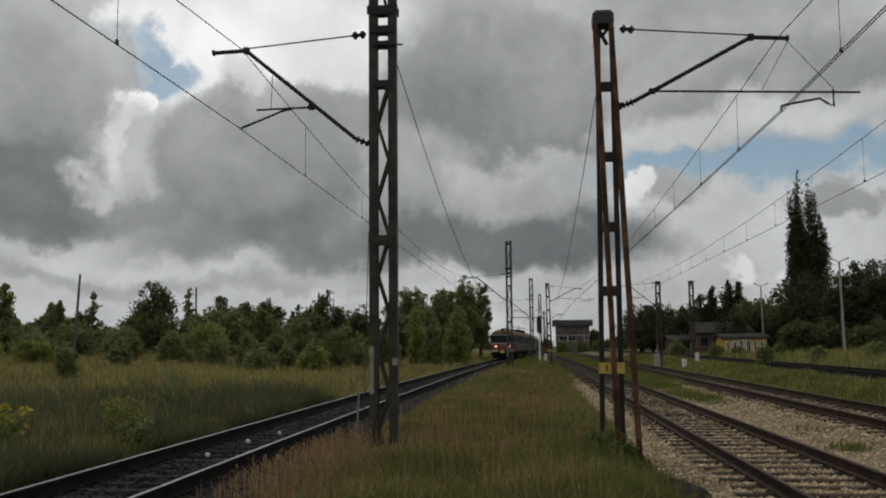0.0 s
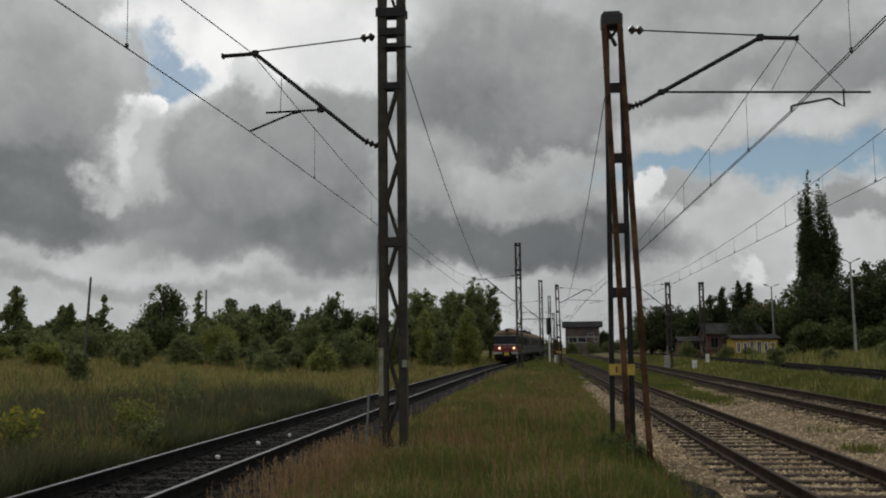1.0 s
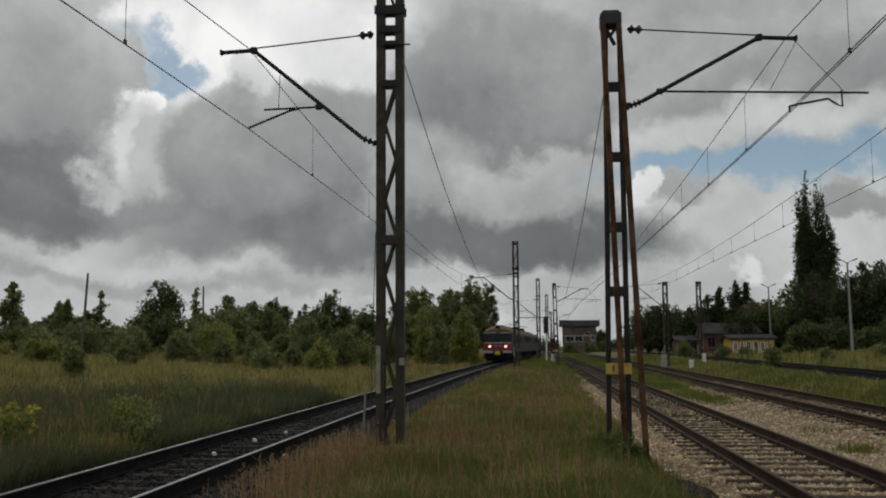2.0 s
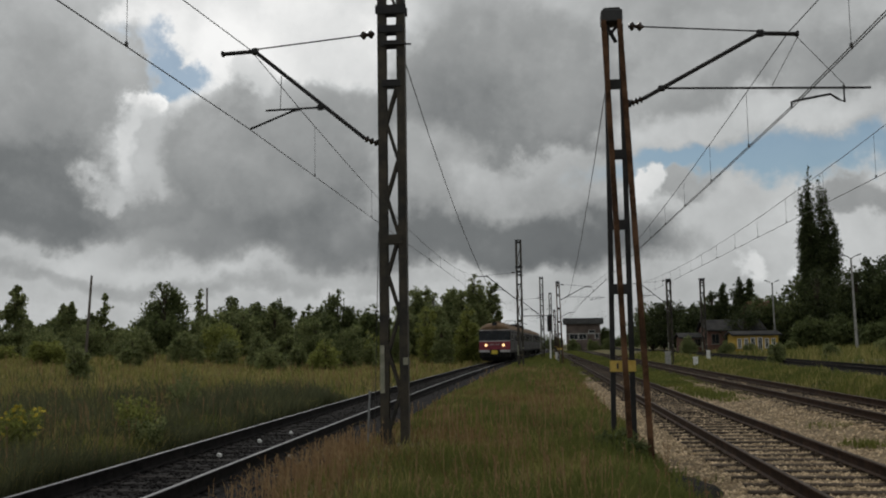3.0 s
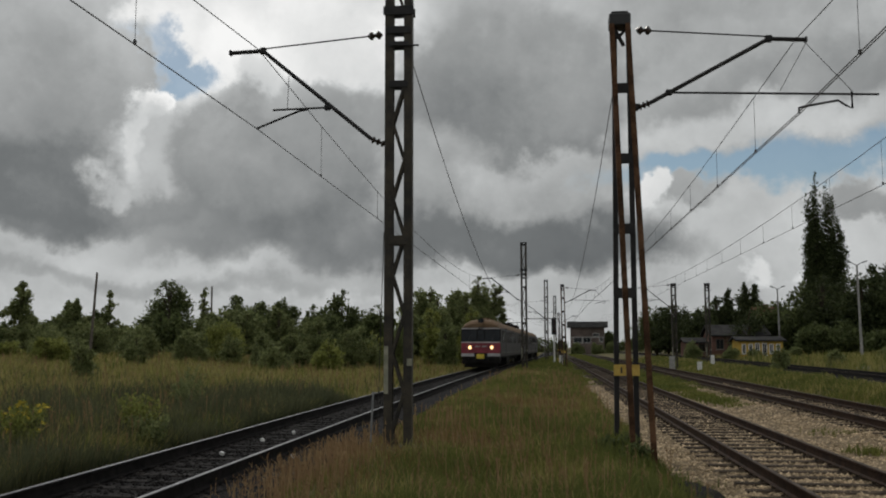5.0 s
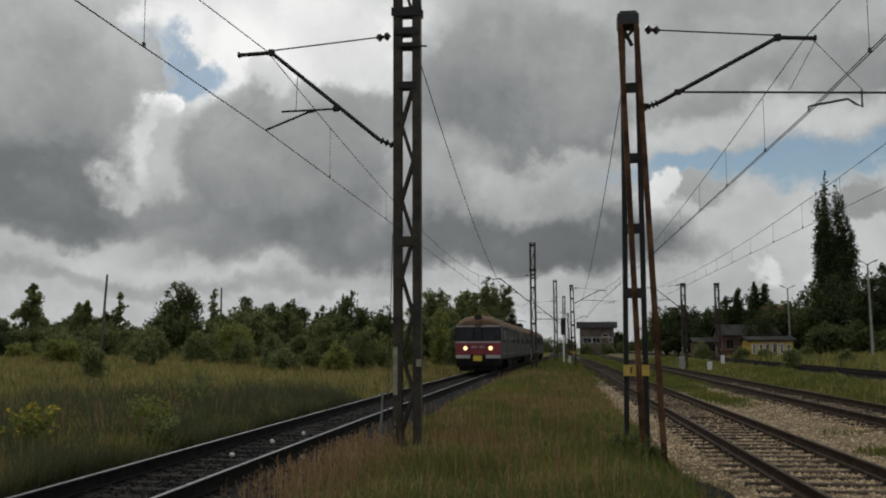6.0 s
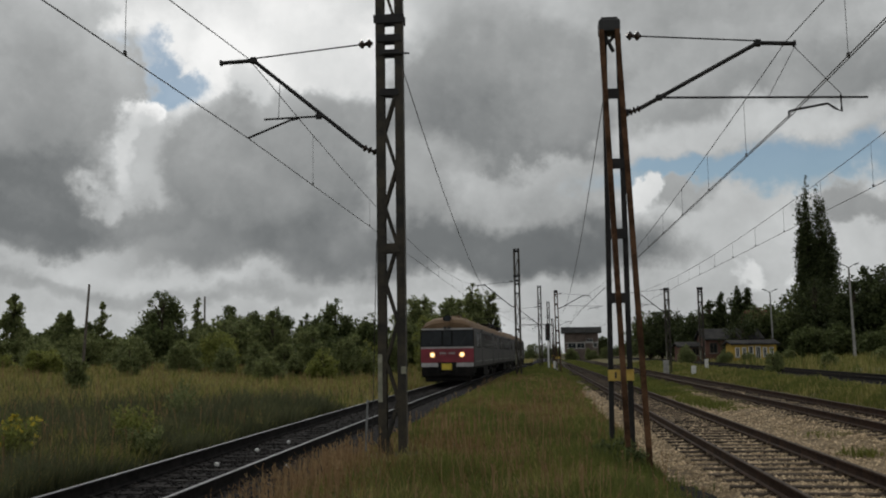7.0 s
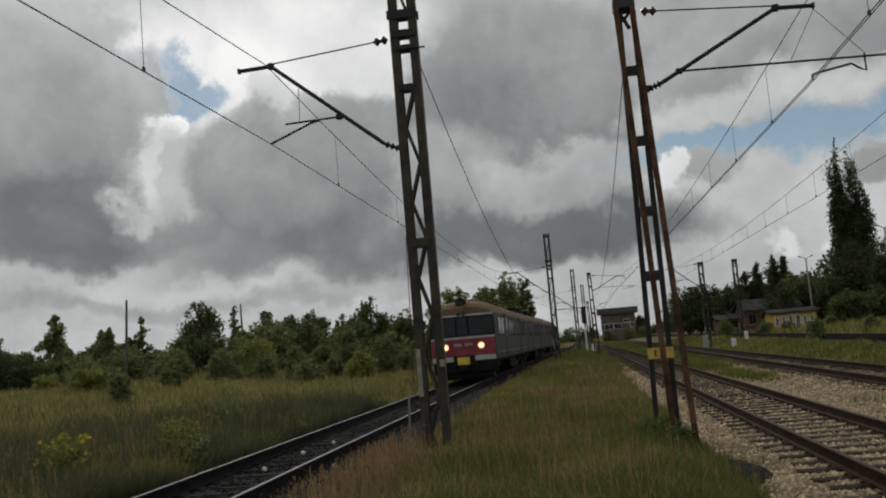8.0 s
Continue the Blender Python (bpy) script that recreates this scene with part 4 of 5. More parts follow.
# ---------------------------------------------------------------- trees and shrubs
def leaves(rng, centres, radii, n, size, squash=0.8):
    """n leaf blades in clumps round the centres: arrays for fast_mesh."""
    k = rng.choice(len(centres), n, p=radii ** 2 / (radii ** 2).sum())
    d = rng.normal(size=(n, 3))
    d /= np.linalg.norm(d, axis=1)[:, None]
    r = radii[k] * np.clip(np.abs(rng.normal(0.68, 0.29, n)), 0.05, 1.35)
    P = centres[k] + d * r[:, None] * (1, 1, squash)
    a = rng.normal(size=(n, 3))
    a /= np.linalg.norm(a, axis=1)[:, None]
    b_ = np.cross(a, rng.normal(size=(n, 3)))
    b_ /= np.linalg.norm(b_, axis=1)[:, None]
    s = (size * rng.uniform(0.55, 1.35, n))[:, None]
    V = np.stack([P - a * s * 0.55, P + b_ * s * 0.55, P + a * s * 0.55 - b_ * s * 0.15], 1).reshape(-1, 3)
    return V, np.arange(3 * n), np.full(n, 3)


def crown_clumps(rng, kind, h, w, base):
    """Clump centres and radii of an uneven crown from height base to h, w wide."""
    n = {"r": 130, "c": 90, "p": 46, "b": 84}[kind]
    lobes = [(0.0, 0.0, 1.0, 0.62)]
    if kind in "rb":
        for _ in range(5):
            a, off = rng.uniform(0, 2 * math.pi), rng.uniform(0.16, 0.34) * w
            lobes.append((off * math.cos(a), off * math.sin(a), rng.uniform(0.62, 0.97), rng.uniform(0.36, 0.6)))
    out, rad = [], []
    for i in range(n):
        u = rng.uniform(0, 1) if kind != "p" else (i + 0.5) / n
        ox, oy, tall_, wide_ = lobes[i % len(lobes)] if kind in "rb" else (rng.normal(0, 0.05) * w, 0.0, 1.0, 1.0)
        if kind == "r":
            prof = math.sin(math.pi * min(1, 0.16 + 0.84 * u)) ** 0.55
        elif kind == "b":
            prof = (1 - u ** 2.2) ** 0.5 * (0.75 + 0.25 * u)
        elif kind == "c":
            prof = (1.1 * (1 - u) ** 0.6 + 0.04) * rng.uniform(0.6, 1.15)
        else:
            prof = (1 - u ** 4) ** 0.6 * min(1, 0.55 + u * 1.5)
        a, rr = rng.uniform(0, 2 * math.pi), math.sqrt(rng.uniform(0.08, 1.0))
        cr = w * (rng.uniform(0.28, 0.42) if kind == "p" else rng.uniform(0.12, 0.25) if kind != "c" else rng.uniform(0.12, 0.22))
        reach = max(0.0, w * (0.62 if kind in "pc" else 0.70) * wide_ * prof * rng.uniform(0.85, 1.2) - cr * 0.6)
        out.append((ox + reach * rr * math.cos(a), oy + reach * rr * math.sin(a), base + ((h - base) * tall_ - cr * 0.6) * u))
        rad.append(cr * (0.35 + 0.65 * min(1.0, prof)))
    return np.array(out), np.array(rad)


def tree(x, y, top, w, kind, mat, label, seed, name="tree", category="tree", group="", size=0.22, dense=1.0, most=8000):
    rng = np.random.RandomState(seed)
    z0 = float(ground_z(x, y)) - 0.05
    h = max(top - z0, 0.5)
    t = thing(name, label, category, group, m=pose(x, y, z0))
    base = h * {"r": 0.16, "c": 0.10, "p": 0.07, "b": 0.02}[kind]
    C, Rd = crown_clumps(rng, kind, h, w, base)
    trunk = Geo()
    tr = max(0.02, 0.018 * h)
    lean = rng.uniform(-0.03, 0.03, 2) * h
    spine = [Vector((lean[0] * u, lean[1] * u, h * 0.86 * u)) for u in (0, 0.25, 0.5, 0.75, 1)]
    trunk.tube(spine, [tr * 1.3, tr, tr * 0.75, tr * 0.5, tr * 0.15], 7)
    for i in range(0, len(C), 3):
        c = Vector(C[i])
        s = spine[0].lerp(spine[-1], min(0.9, max(0.05, (c.z - 0.25 * w) / h)))
        trunk.tube([s, s.lerp(c, 0.55) + Vector((0, 0, 0.06 * w)), c], [tr * 0.45, tr * 0.28, tr * 0.08], 5)
    part("trunk", trunk, BARK, t)
    n = int(dense * 62 * float((Rd ** 2).sum()) / size ** 2 * 0.55)
    n = max(400, min(int(0.75 * n), most))
    V, F, S = leaves(rng, C, Rd, n, size)
    part("crown", fast_mesh("crown", V, F, S, mat), None, t)
    return t


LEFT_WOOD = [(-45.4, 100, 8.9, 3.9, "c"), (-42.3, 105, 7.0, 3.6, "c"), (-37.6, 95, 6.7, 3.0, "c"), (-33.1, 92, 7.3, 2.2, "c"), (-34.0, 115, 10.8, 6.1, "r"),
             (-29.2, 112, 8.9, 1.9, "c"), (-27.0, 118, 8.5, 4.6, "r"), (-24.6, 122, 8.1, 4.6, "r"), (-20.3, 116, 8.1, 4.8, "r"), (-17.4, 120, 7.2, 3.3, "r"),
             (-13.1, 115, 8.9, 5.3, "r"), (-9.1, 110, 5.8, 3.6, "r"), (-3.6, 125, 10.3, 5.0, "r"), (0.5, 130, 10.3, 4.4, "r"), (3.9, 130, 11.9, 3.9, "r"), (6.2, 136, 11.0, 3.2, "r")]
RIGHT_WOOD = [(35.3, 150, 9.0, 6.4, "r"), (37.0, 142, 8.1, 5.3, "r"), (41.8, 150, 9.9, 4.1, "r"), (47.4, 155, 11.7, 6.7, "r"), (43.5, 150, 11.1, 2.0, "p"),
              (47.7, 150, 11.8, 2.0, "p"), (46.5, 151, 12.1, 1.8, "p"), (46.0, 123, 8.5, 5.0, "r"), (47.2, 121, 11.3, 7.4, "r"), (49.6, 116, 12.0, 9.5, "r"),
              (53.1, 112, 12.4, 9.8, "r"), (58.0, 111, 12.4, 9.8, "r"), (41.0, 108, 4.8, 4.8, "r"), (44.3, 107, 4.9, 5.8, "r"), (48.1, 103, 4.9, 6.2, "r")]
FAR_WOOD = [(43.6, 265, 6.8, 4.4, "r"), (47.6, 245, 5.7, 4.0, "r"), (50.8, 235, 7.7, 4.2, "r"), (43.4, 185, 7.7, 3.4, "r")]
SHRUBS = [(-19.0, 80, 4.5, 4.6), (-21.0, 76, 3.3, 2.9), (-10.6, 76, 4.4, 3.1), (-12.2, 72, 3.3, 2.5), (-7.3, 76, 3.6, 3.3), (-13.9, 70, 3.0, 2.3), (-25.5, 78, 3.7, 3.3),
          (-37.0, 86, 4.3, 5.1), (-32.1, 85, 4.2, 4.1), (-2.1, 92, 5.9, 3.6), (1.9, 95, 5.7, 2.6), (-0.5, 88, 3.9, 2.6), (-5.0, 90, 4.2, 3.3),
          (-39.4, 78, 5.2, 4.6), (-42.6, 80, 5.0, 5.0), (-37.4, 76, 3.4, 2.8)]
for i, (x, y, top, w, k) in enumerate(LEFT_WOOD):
    lab = "young conical birch with sparse mid green leaves lightened for haze" if k == "c" else "broad dark green deciduous tree at the field edge"
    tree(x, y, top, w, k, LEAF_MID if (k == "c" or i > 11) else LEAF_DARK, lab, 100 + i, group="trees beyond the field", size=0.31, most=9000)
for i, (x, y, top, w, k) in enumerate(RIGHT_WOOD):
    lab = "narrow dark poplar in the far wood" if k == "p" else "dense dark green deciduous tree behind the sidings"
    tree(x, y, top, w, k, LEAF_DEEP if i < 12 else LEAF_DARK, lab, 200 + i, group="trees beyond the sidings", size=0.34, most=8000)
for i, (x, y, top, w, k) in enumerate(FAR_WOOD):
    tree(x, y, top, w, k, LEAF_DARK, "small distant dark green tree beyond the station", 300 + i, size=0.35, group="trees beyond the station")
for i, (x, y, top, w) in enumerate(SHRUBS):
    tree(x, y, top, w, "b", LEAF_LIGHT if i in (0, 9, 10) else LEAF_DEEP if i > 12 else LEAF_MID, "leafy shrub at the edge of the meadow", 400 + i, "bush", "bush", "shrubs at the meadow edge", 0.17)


def scatter_wood():
    """Undergrowth that closes the gaps of the wood edges."""
    rng = random.Random(17)
    for i in range(46):
        x = -62 + 56 * (i + rng.uniform(-0.4, 0.4)) / 46
        y = rng.uniform(96, 126)
        tree(x, y, rng.uniform(4.8, 7.0), rng.uniform(4.0, 6.2), rng.choice("rbbc"), rng.choice((LEAF_DARK, LEAF_MID)), "dense undergrowth tree in the wood edge", 500 + i, group="undergrowth of the wood edge", size=0.36, dense=0.8, most=4200)
    for i in range(24):
        x = -58 + 54 * (i + rng.uniform(-0.4, 0.4)) / 24
        tree(x, rng.uniform(62, 88), rng.uniform(2.0, 3.4), rng.uniform(1.6, 3.2), "b", rng.choice((LEAF_MID, LEAF_MID, LEAF_LIGHT)), "low meadow shrub among tall grass", 600 + i, "bush", "bush", "low meadow shrubs", 0.17, most=3000)
    for i in range(12):
        tree(36 + 2.6 * i + rng.uniform(-0.6, 0.6), rng.uniform(122, 140), rng.uniform(4.5, 7.5) if i not in (2, 3, 4) else 3.6, rng.uniform(5, 7.5), "b", LEAF_DEEP, "dark undergrowth below the trees", 700 + i, "bush", "bush", "undergrowth below the trees", 0.3, most=3000)
    for i in range(12):
        tree(43.5 + 2.4 * i + rng.uniform(-0.6, 0.6), rng.uniform(112, 132), rng.uniform(7.5, 10.5), rng.uniform(6, 8), "r", rng.choice((LEAF_DEEP, LEAF_DEEP, LEAF_DARK)), "dense deciduous tree behind the lamp post", 790 + i, group="wood behind the lamp post", size=0.42, most=4200)
    for i in range(5):
        tree(32.0 + 2.1 * i, rng.uniform(240, 250), rng.uniform(2.2, 3.4), rng.uniform(2.2, 3.2), "b", LEAF_MID, "shrub in front of the signal box", 820 + i, "bush", "bush", "shrubs by the signal box", 0.3)
    for i in range(18):
        tree(33.5 + 1.8 * i + rng.uniform(-0.6, 0.6), rng.uniform(148, 166), rng.uniform(7.0, 10.2), rng.uniform(5, 7.5), "r", rng.choice((LEAF_DEEP, LEAF_DEEP, LEAF_DARK)), "dark deciduous tree behind the goods shed", 760 + i, group="wood behind the shed", size=0.40, most=4200)
    for i in range(11):
        tree(20 + 6.5 * i, rng.uniform(330, 360), rng.uniform(4.5, 6.5), rng.uniform(9, 12), "b", LEAF_DARK, "far shrubs closing the view along the line", 860 + i, "bush", "bush", "far shrubs along the line", 0.5, most=3000)
    for i in range(10):
        tree(40 + 60 * i / 9, rng.uniform(170, 200), rng.uniform(7, 10), rng.uniform(7, 10), "r", LEAF_DEEP, "distant dark tree of the far wood", 730 + i, group="far wood", size=0.4, most=4200)


scatter_wood()
for i, (x, y, top, w) in enumerate(((-6.0, 122, 8.2, 4.8), (-1.6, 121, 8.8, 4.2), (1.9, 124, 9.2, 3.6), (-4.6, 112, 6.0, 3.8), (-0.9, 108, 6.2, 3.4), (-2.6, 124, 9.8, 4.4), (0.0, 127, 9.4, 4.2), (5.0, 141, 10.6, 3.2), (2.4, 118, 6.4, 3.2))):
    tree(x, y, top, w, "r", LEAF_MID, "leafy broad tree beside the running line", 880 + i, group="trees beside the running line", size=0.34, most=7000)

for i, (x, y, top, w) in enumerate(((46.4, 108, 9.8, 5.6), (49.6, 107, 11.4, 6.4), (53.0, 106, 12.4, 6.8), (56.6, 106, 12.6, 6.8), (51.2, 112, 12.2, 6.4), (60.0, 108, 12.8, 7.0))):
    tree(x, y, top, w, "r", LEAF_DEEP, "dense deciduous tree behind the lamp post", 900 + i, group="wood behind the lamp post", size=0.38, most=8000)


def tall_poplar():
    """One poplar with several steep spires."""
    x, y = 49.8, 130.0
    rng = np.random.RandomState(77)
    z0 = float(ground_z(x, y))
    t = thing("poplar_tree", "very tall dark poplar with several rounded spires", "tree", m=pose(x, y, z0))
    trunk, Cs, Rs = Geo().tube([(0, 0, 0), (0.1, 0, 8), (0, 0, 18)], [0.5, 0.36, 0.1], 8), [], []
    for dx, dy, lo, hi, w in ((0.3, -0.2, 5, 25.2, 1.5), (0.15, 0.2, 9, 23.2, 1.9), (1.95, 0.3, 5, 24.0, 1.4), (2.1, -0.2, 9, 22.2, 1.8), (-0.55, 0.2, 4, 22.4, 1.8),
                              (-0.75, -0.3, 4, 20.0, 1.9), (2.75, 0.1, 4, 21.9, 1.8), (3.3, -0.2, 3, 19.2, 1.9), (3.75, 0.2, 3, 16.8, 2.0), (-0.95, -0.5, 3, 17.0, 1.9),
                              (1.1, 0.5, 2, 19.5, 2.4), (1.2, -0.4, 2, 17, 3.2), (2.5, -0.4, 2, 17.5, 2.6), (0.3, 0.3, 2, 18.5, 2.6), (1.5, -0.3, 0.5, 11, 5.0)):
        C, Rd = crown_clumps(rng, "p", hi - lo, w, 0.2)
        C[:, 0] += dx + rng.normal(0, 0.12, len(C))
        C[:, 1] += dy
        C[:, 2] += lo
        Cs.append(C)
        Rs.append(Rd)
        trunk.tube([(dx * 0.15, dy * 0.15, lo), (dx * 0.8, dy * 0.8, lo + (hi - lo) * 0.3), (dx, dy, hi - 0.8)], [0.2, 0.12, 0.02], 6)
    part("trunk", trunk, BARK, t)
    V, F, S = leaves(rng, np.concatenate(Cs), np.concatenate(Rs), 60000, 0.27, 1.4)
    part("crown", fast_mesh("crown", V, F, S, LEAF_DEEP), None, t)


tall_poplar()
def herb(x, y, h, w, mat, label, seed, flower=None):
    """A tall herb: stems fanning out of one root with leaves along them."""
    rng = np.random.RandomState(seed)
    hb = thing("weed", label, "weed", "weeds by the running line", m=pose(x, y, float(ground_z(x, y)) - 0.02))
    stem, P, tips = Geo(), [], []
    for k in range(22):
        a, r, hh = rng.uniform(0, 6.28), w / 2 * math.sqrt(rng.uniform(0, 1)), h * rng.uniform(0.5, 1.0)
        tip = Vector((r * math.cos(a), r * math.sin(a), hh))
        mid = Vector((tip.x * 0.4, tip.y * 0.4, hh * 0.55))
        stem.tube([(tip.x * 0.12, tip.y * 0.12, 0), mid, tip], [0.008, 0.006, 0.003], 4)
        for u in np.linspace(0.2, 1.0, 16):
            q = mid.lerp(tip, (u - 0.5) * 2) if u > 0.5 else Vector((tip.x * 0.12, tip.y * 0.12, 0)).lerp(mid, u * 2)
            P.append(tuple(q))
        tips.append(tuple(tip))
    part("stems", stem, mat, hb)
    V, F, S = leaves(rng, np.array(P), np.full(len(P), 0.085), 1500, 0.065)
    part("foliage", fast_mesh("foliage", V, F, S, mat), None, hb)
    if flower:
        V, F, S = leaves(rng, np.array(tips), np.full(len(tips), 0.04), 260, 0.045)
        tagged(part("flowers", fast_mesh("flowers", V, F, S, flower), None, hb, "small yellow flower heads"), kind="stuff")


FLOWER = leafy("yellow flower heads", (0.45, 0.36, 0.05), (0.6, 0.48, 0.08), 2.0)
herb(-5.9, 18.2, 1.0, 1.0, LEAF_LIGHT, "yellow-green leafy weed beside the running line", 840)
herb(-5.5, 17.6, 0.7, 0.8, LEAF_MID, "dark leafy weed beside the running line", 841)
herb(-6.9, 15.2, 0.95, 0.8, LEAF_LIGHT, "yellow flowering weed beside the running line", 842, FLOWER)
herb(-7.3, 16.4, 0.85, 0.8, LEAF_LIGHT, "yellow flowering weed beside the running line", 843, FLOWER)
herb(-8.2, 30.0, 1.25, 1.2, LEAF_MID, "dark tuft of weed in the meadow", 844)
herb(-7.4, 27.0, 1.0, 1.0, LEAF_MID, "dark tuft of weed in the meadow", 845)
for _x, _y, _k in ((2.55, 15.2, 0), (2.8, 14.7, 1), (2.9, 15.9, 2)):
    herb(_x, _y, 0.38, 0.5, LEAF_DARK, "dark leafy weed around the foot of the mast", 850 + _k)
for i, (x, y, h, w, mt, lab) in enumerate(((-17.6, 45.0, 2.2, 1.5, LEAF_MID, "small sapling in the meadow"),
                                          (20.5, 60.0, 1.75, 1.3, LEAF_MID, "leafy bush between the sidings"), (-26.0, 62.0, 2.6, 2.4, LEAF_LIGHT, "pale leafy bush in the meadow"),
                                          (3.0, 101.0, 2.7, 2.0, LEAF_LIGHT, "yellow-green bush beside the running line"), (0.9, 98.0, 2.9, 2.4, LEAF_LIGHT, "yellow-green bush beside the running line"),
                                          (30.4, 104.0, 1.9, 2.2, LEAF_MID, "leafy bush in front of the sheds"), (33.2, 105.0, 1.5, 1.8, LEAF_MID, "leafy bush in front of the sheds"), (37.6, 105.0, 1.7, 1.8, LEAF_MID, "leafy bush in front of the sheds"), (28.2, 112.0, 2.6, 2.6, LEAF_MID, "leafy bush in front of the sheds"),
                                          (26.4, 66.0, 1.6, 1.4, LEAF_MID, "leafy bush beyond the far siding"),
                                          (33.0, 72.0, 1.9, 2.4, LEAF_MID, "leafy bush beyond the far siding"), (36.5, 80.0, 1.7, 2.6, LEAF_MID, "leafy bush beyond the far siding"))):
    tree(x, y, h, w, "b", mt, lab, 800 + i, "weed" if h < 1.4 else "bush", "weed" if h < 1.4 else "bush", size=0.06 if h < 1.4 else 0.13, dense=0.7)


# ---------------------------------------------------------------- buildings and small fixtures
BRICK = material("sooty red-brown brick", (0.09, 0.05, 0.04), (0.18, 0.10, 0.08), 0.8, 0.9, 0, 0.4, 18)
PLASTER = material("faded ochre plaster", (0.36, 0.23, 0.045), (0.54, 0.37, 0.085), 0.8, 0.9, 0, 0.3, 14)
TAR = material("dark tarred roofing", (0.018, 0.018, 0.019), (0.05, 0.048, 0.046), 1.0, 0.9, 0, 0.3, 14)
# distance haze put into the colour: brick less red, roof felt paler
HAZE_BRICK = material("brick greyed for distance haze", (0.085, 0.068, 0.06), (0.16, 0.125, 0.11), 0.5, 0.9, 0, 0.4, 12)
HAZE_FELT = material("roofing felt lightened for haze", (0.05, 0.05, 0.052), (0.10, 0.10, 0.098), 0.8, 0.9, 0, 0.3, 12)
TILE = material("dull red roof tiles", (0.11, 0.05, 0.038), (0.2, 0.09, 0.065), 1.2, 0.9, 0, 0.5, 16)
WHITE_WOOD = material("white painted frame", (0.55, 0.55, 0.53), (0.72, 0.72, 0.70), 3, 0.6, 0, 0.1, 30)
GALV = material("galvanised lamp steel", (0.14, 0.145, 0.15), (0.26, 0.265, 0.27), 3, 0.5, 0.5, 0.1, 30)
RED_LAMP = material("dark signal lens", (0.05, 0.006, 0.004), (0.08, 0.01, 0.006), 3, 0.2, 0, 0, 30)


def wall_window(house, x, y, z, w, h, mat):
    win = part("window", Geo().box((x, y, z), (w + 0.14, 0.07, h + 0.14), 0.01), mat, house)
    part("pane", Geo().box((x - w / 4, y - 0.03, z), (w / 2 - 0.05, 0.03, h), 0.004), GLASS, win)
    part("pane", Geo().box((x + w / 4, y - 0.03, z), (w / 2 - 0.05, 0.03, h), 0.004), GLASS, win)
    part("sill", Geo().box((x, y - 0.06, z - h / 2 - 0.1), (w + 0.25, 0.16, 0.06), 0.01), CONCRETE, win)


def house(name, label, x, y, w, d, h, roof_h, wall, roof_mat, wins, turn=0.0, over=0.35, flat=False):
    z0 = float(ground_z(x, y)) - 0.1
    hs = thing(name, label, "building", m=pose(x, y, z0, 0, 0, turn))
    g = Geo()
    for s in (-1, 1):
        g.box((s * (w / 2 - 0.15), 0, h / 2), (0.3, d - 0.6, h)).box((0, s * (d / 2 - 0.15), h / 2), (w, 0.3, h))
    part("wall", g, wall, hs)
    if flat:
        part("roof", Geo().box((0, 0, h + roof_h / 2), (w + 2 * over, d + 2 * over, roof_h), 0.06), roof_mat, hs)
    else:
        g = Geo()
        W, D = w / 2 + over, d / 2 + over
        prof = [(-D, h - 0.1), (0, h + roof_h), (D, h - 0.1), (D, h + 0.06), (0, h + roof_h + 0.18), (-D, h + 0.06)]
        g.add([(sx * W, p[0], p[1]) for sx in (-1, 1) for p in prof], [[i, (i + 1) % 6, 6 + (i + 1) % 6, 6 + i] for i in range(6)] + [[0, 1, 4, 5], [1, 2, 3, 4], [6, 7, 10, 11], [7, 8, 9, 10]])
        part("roof", g, roof_mat, hs)
        part("gable", Geo().add([(sx * (w / 2 - 0.02), q[0], q[1]) for sx in (-1, 1) for q in ((-d / 2, h), (d / 2, h), (0, h + roof_h))], [[0, 1, 2], [3, 4, 5], [0, 1, 4, 3], [1, 2, 5, 4], [2, 0, 3, 5]]), wall, hs)
    for wx, wz, ww, wh in wins:
        wall_window(hs, wx, -d / 2 - 0.02, wz, ww, wh, WHITE_WOOD if name in ("yellow_building", "signal_box") else POLE_WOOD)
    return hs


# signal box beyond the station throat, wall and roof coloured as if through haze
box = house("signal_box", "brick signal box, haze-greyed, with a flat overhanging dark roof", 37.2, 262.0, 9.0, 7.0, 7.6, 1.6, HAZE_BRICK, HAZE_FELT, [(-2.6, 4.3, 2.2, 1.5), (-0.2, 4.3, 2.0, 1.5), (2.2, 5.6, 1.6, 0.7), (3.6, 4.3, 0.9, 1.1)], -6, 0.9, True)
part("band_course", Geo().box((0, -3.52, 5.0), (9.04, 0.1, 0.3), 0.02), CONCRETE, box)
house("brick_shed", "sooty brick goods shed with a low dark roof", 37.9, 128.0, 7.2, 6.0, 3.0, 1.3, BRICK, TAR, [(-2.6, 1.9, 0.9, 1.2), (-0.9, 1.9, 0.9, 1.2), (0.9, 1.9, 0.9, 1.2), (2.5, 1.9, 0.9, 1.2)], -4)
house("brick_shed", "lower brick outbuilding beside the goods shed", 33.0, 130.0, 3.0, 4.0, 2.2, 0.5, BRICK, TAR, [(0.6, 1.5, 0.8, 0.9)], -4)
tall = house("tall_house", "brick house with red tiled roof behind the shed", 45.8, 140.0, 2.9, 3.0, 5.4, 1.5, BRICK, TILE, [(0.0, 3.9, 0.6, 0.8)], 8)
part("chimney", Geo().box((0.5, 0.2, 6.9), (0.5, 0.5, 1.1), 0.03).box((0.5, 0.2, 7.47), (0.6, 0.6, 0.1), 0.02), BRICK, tall)
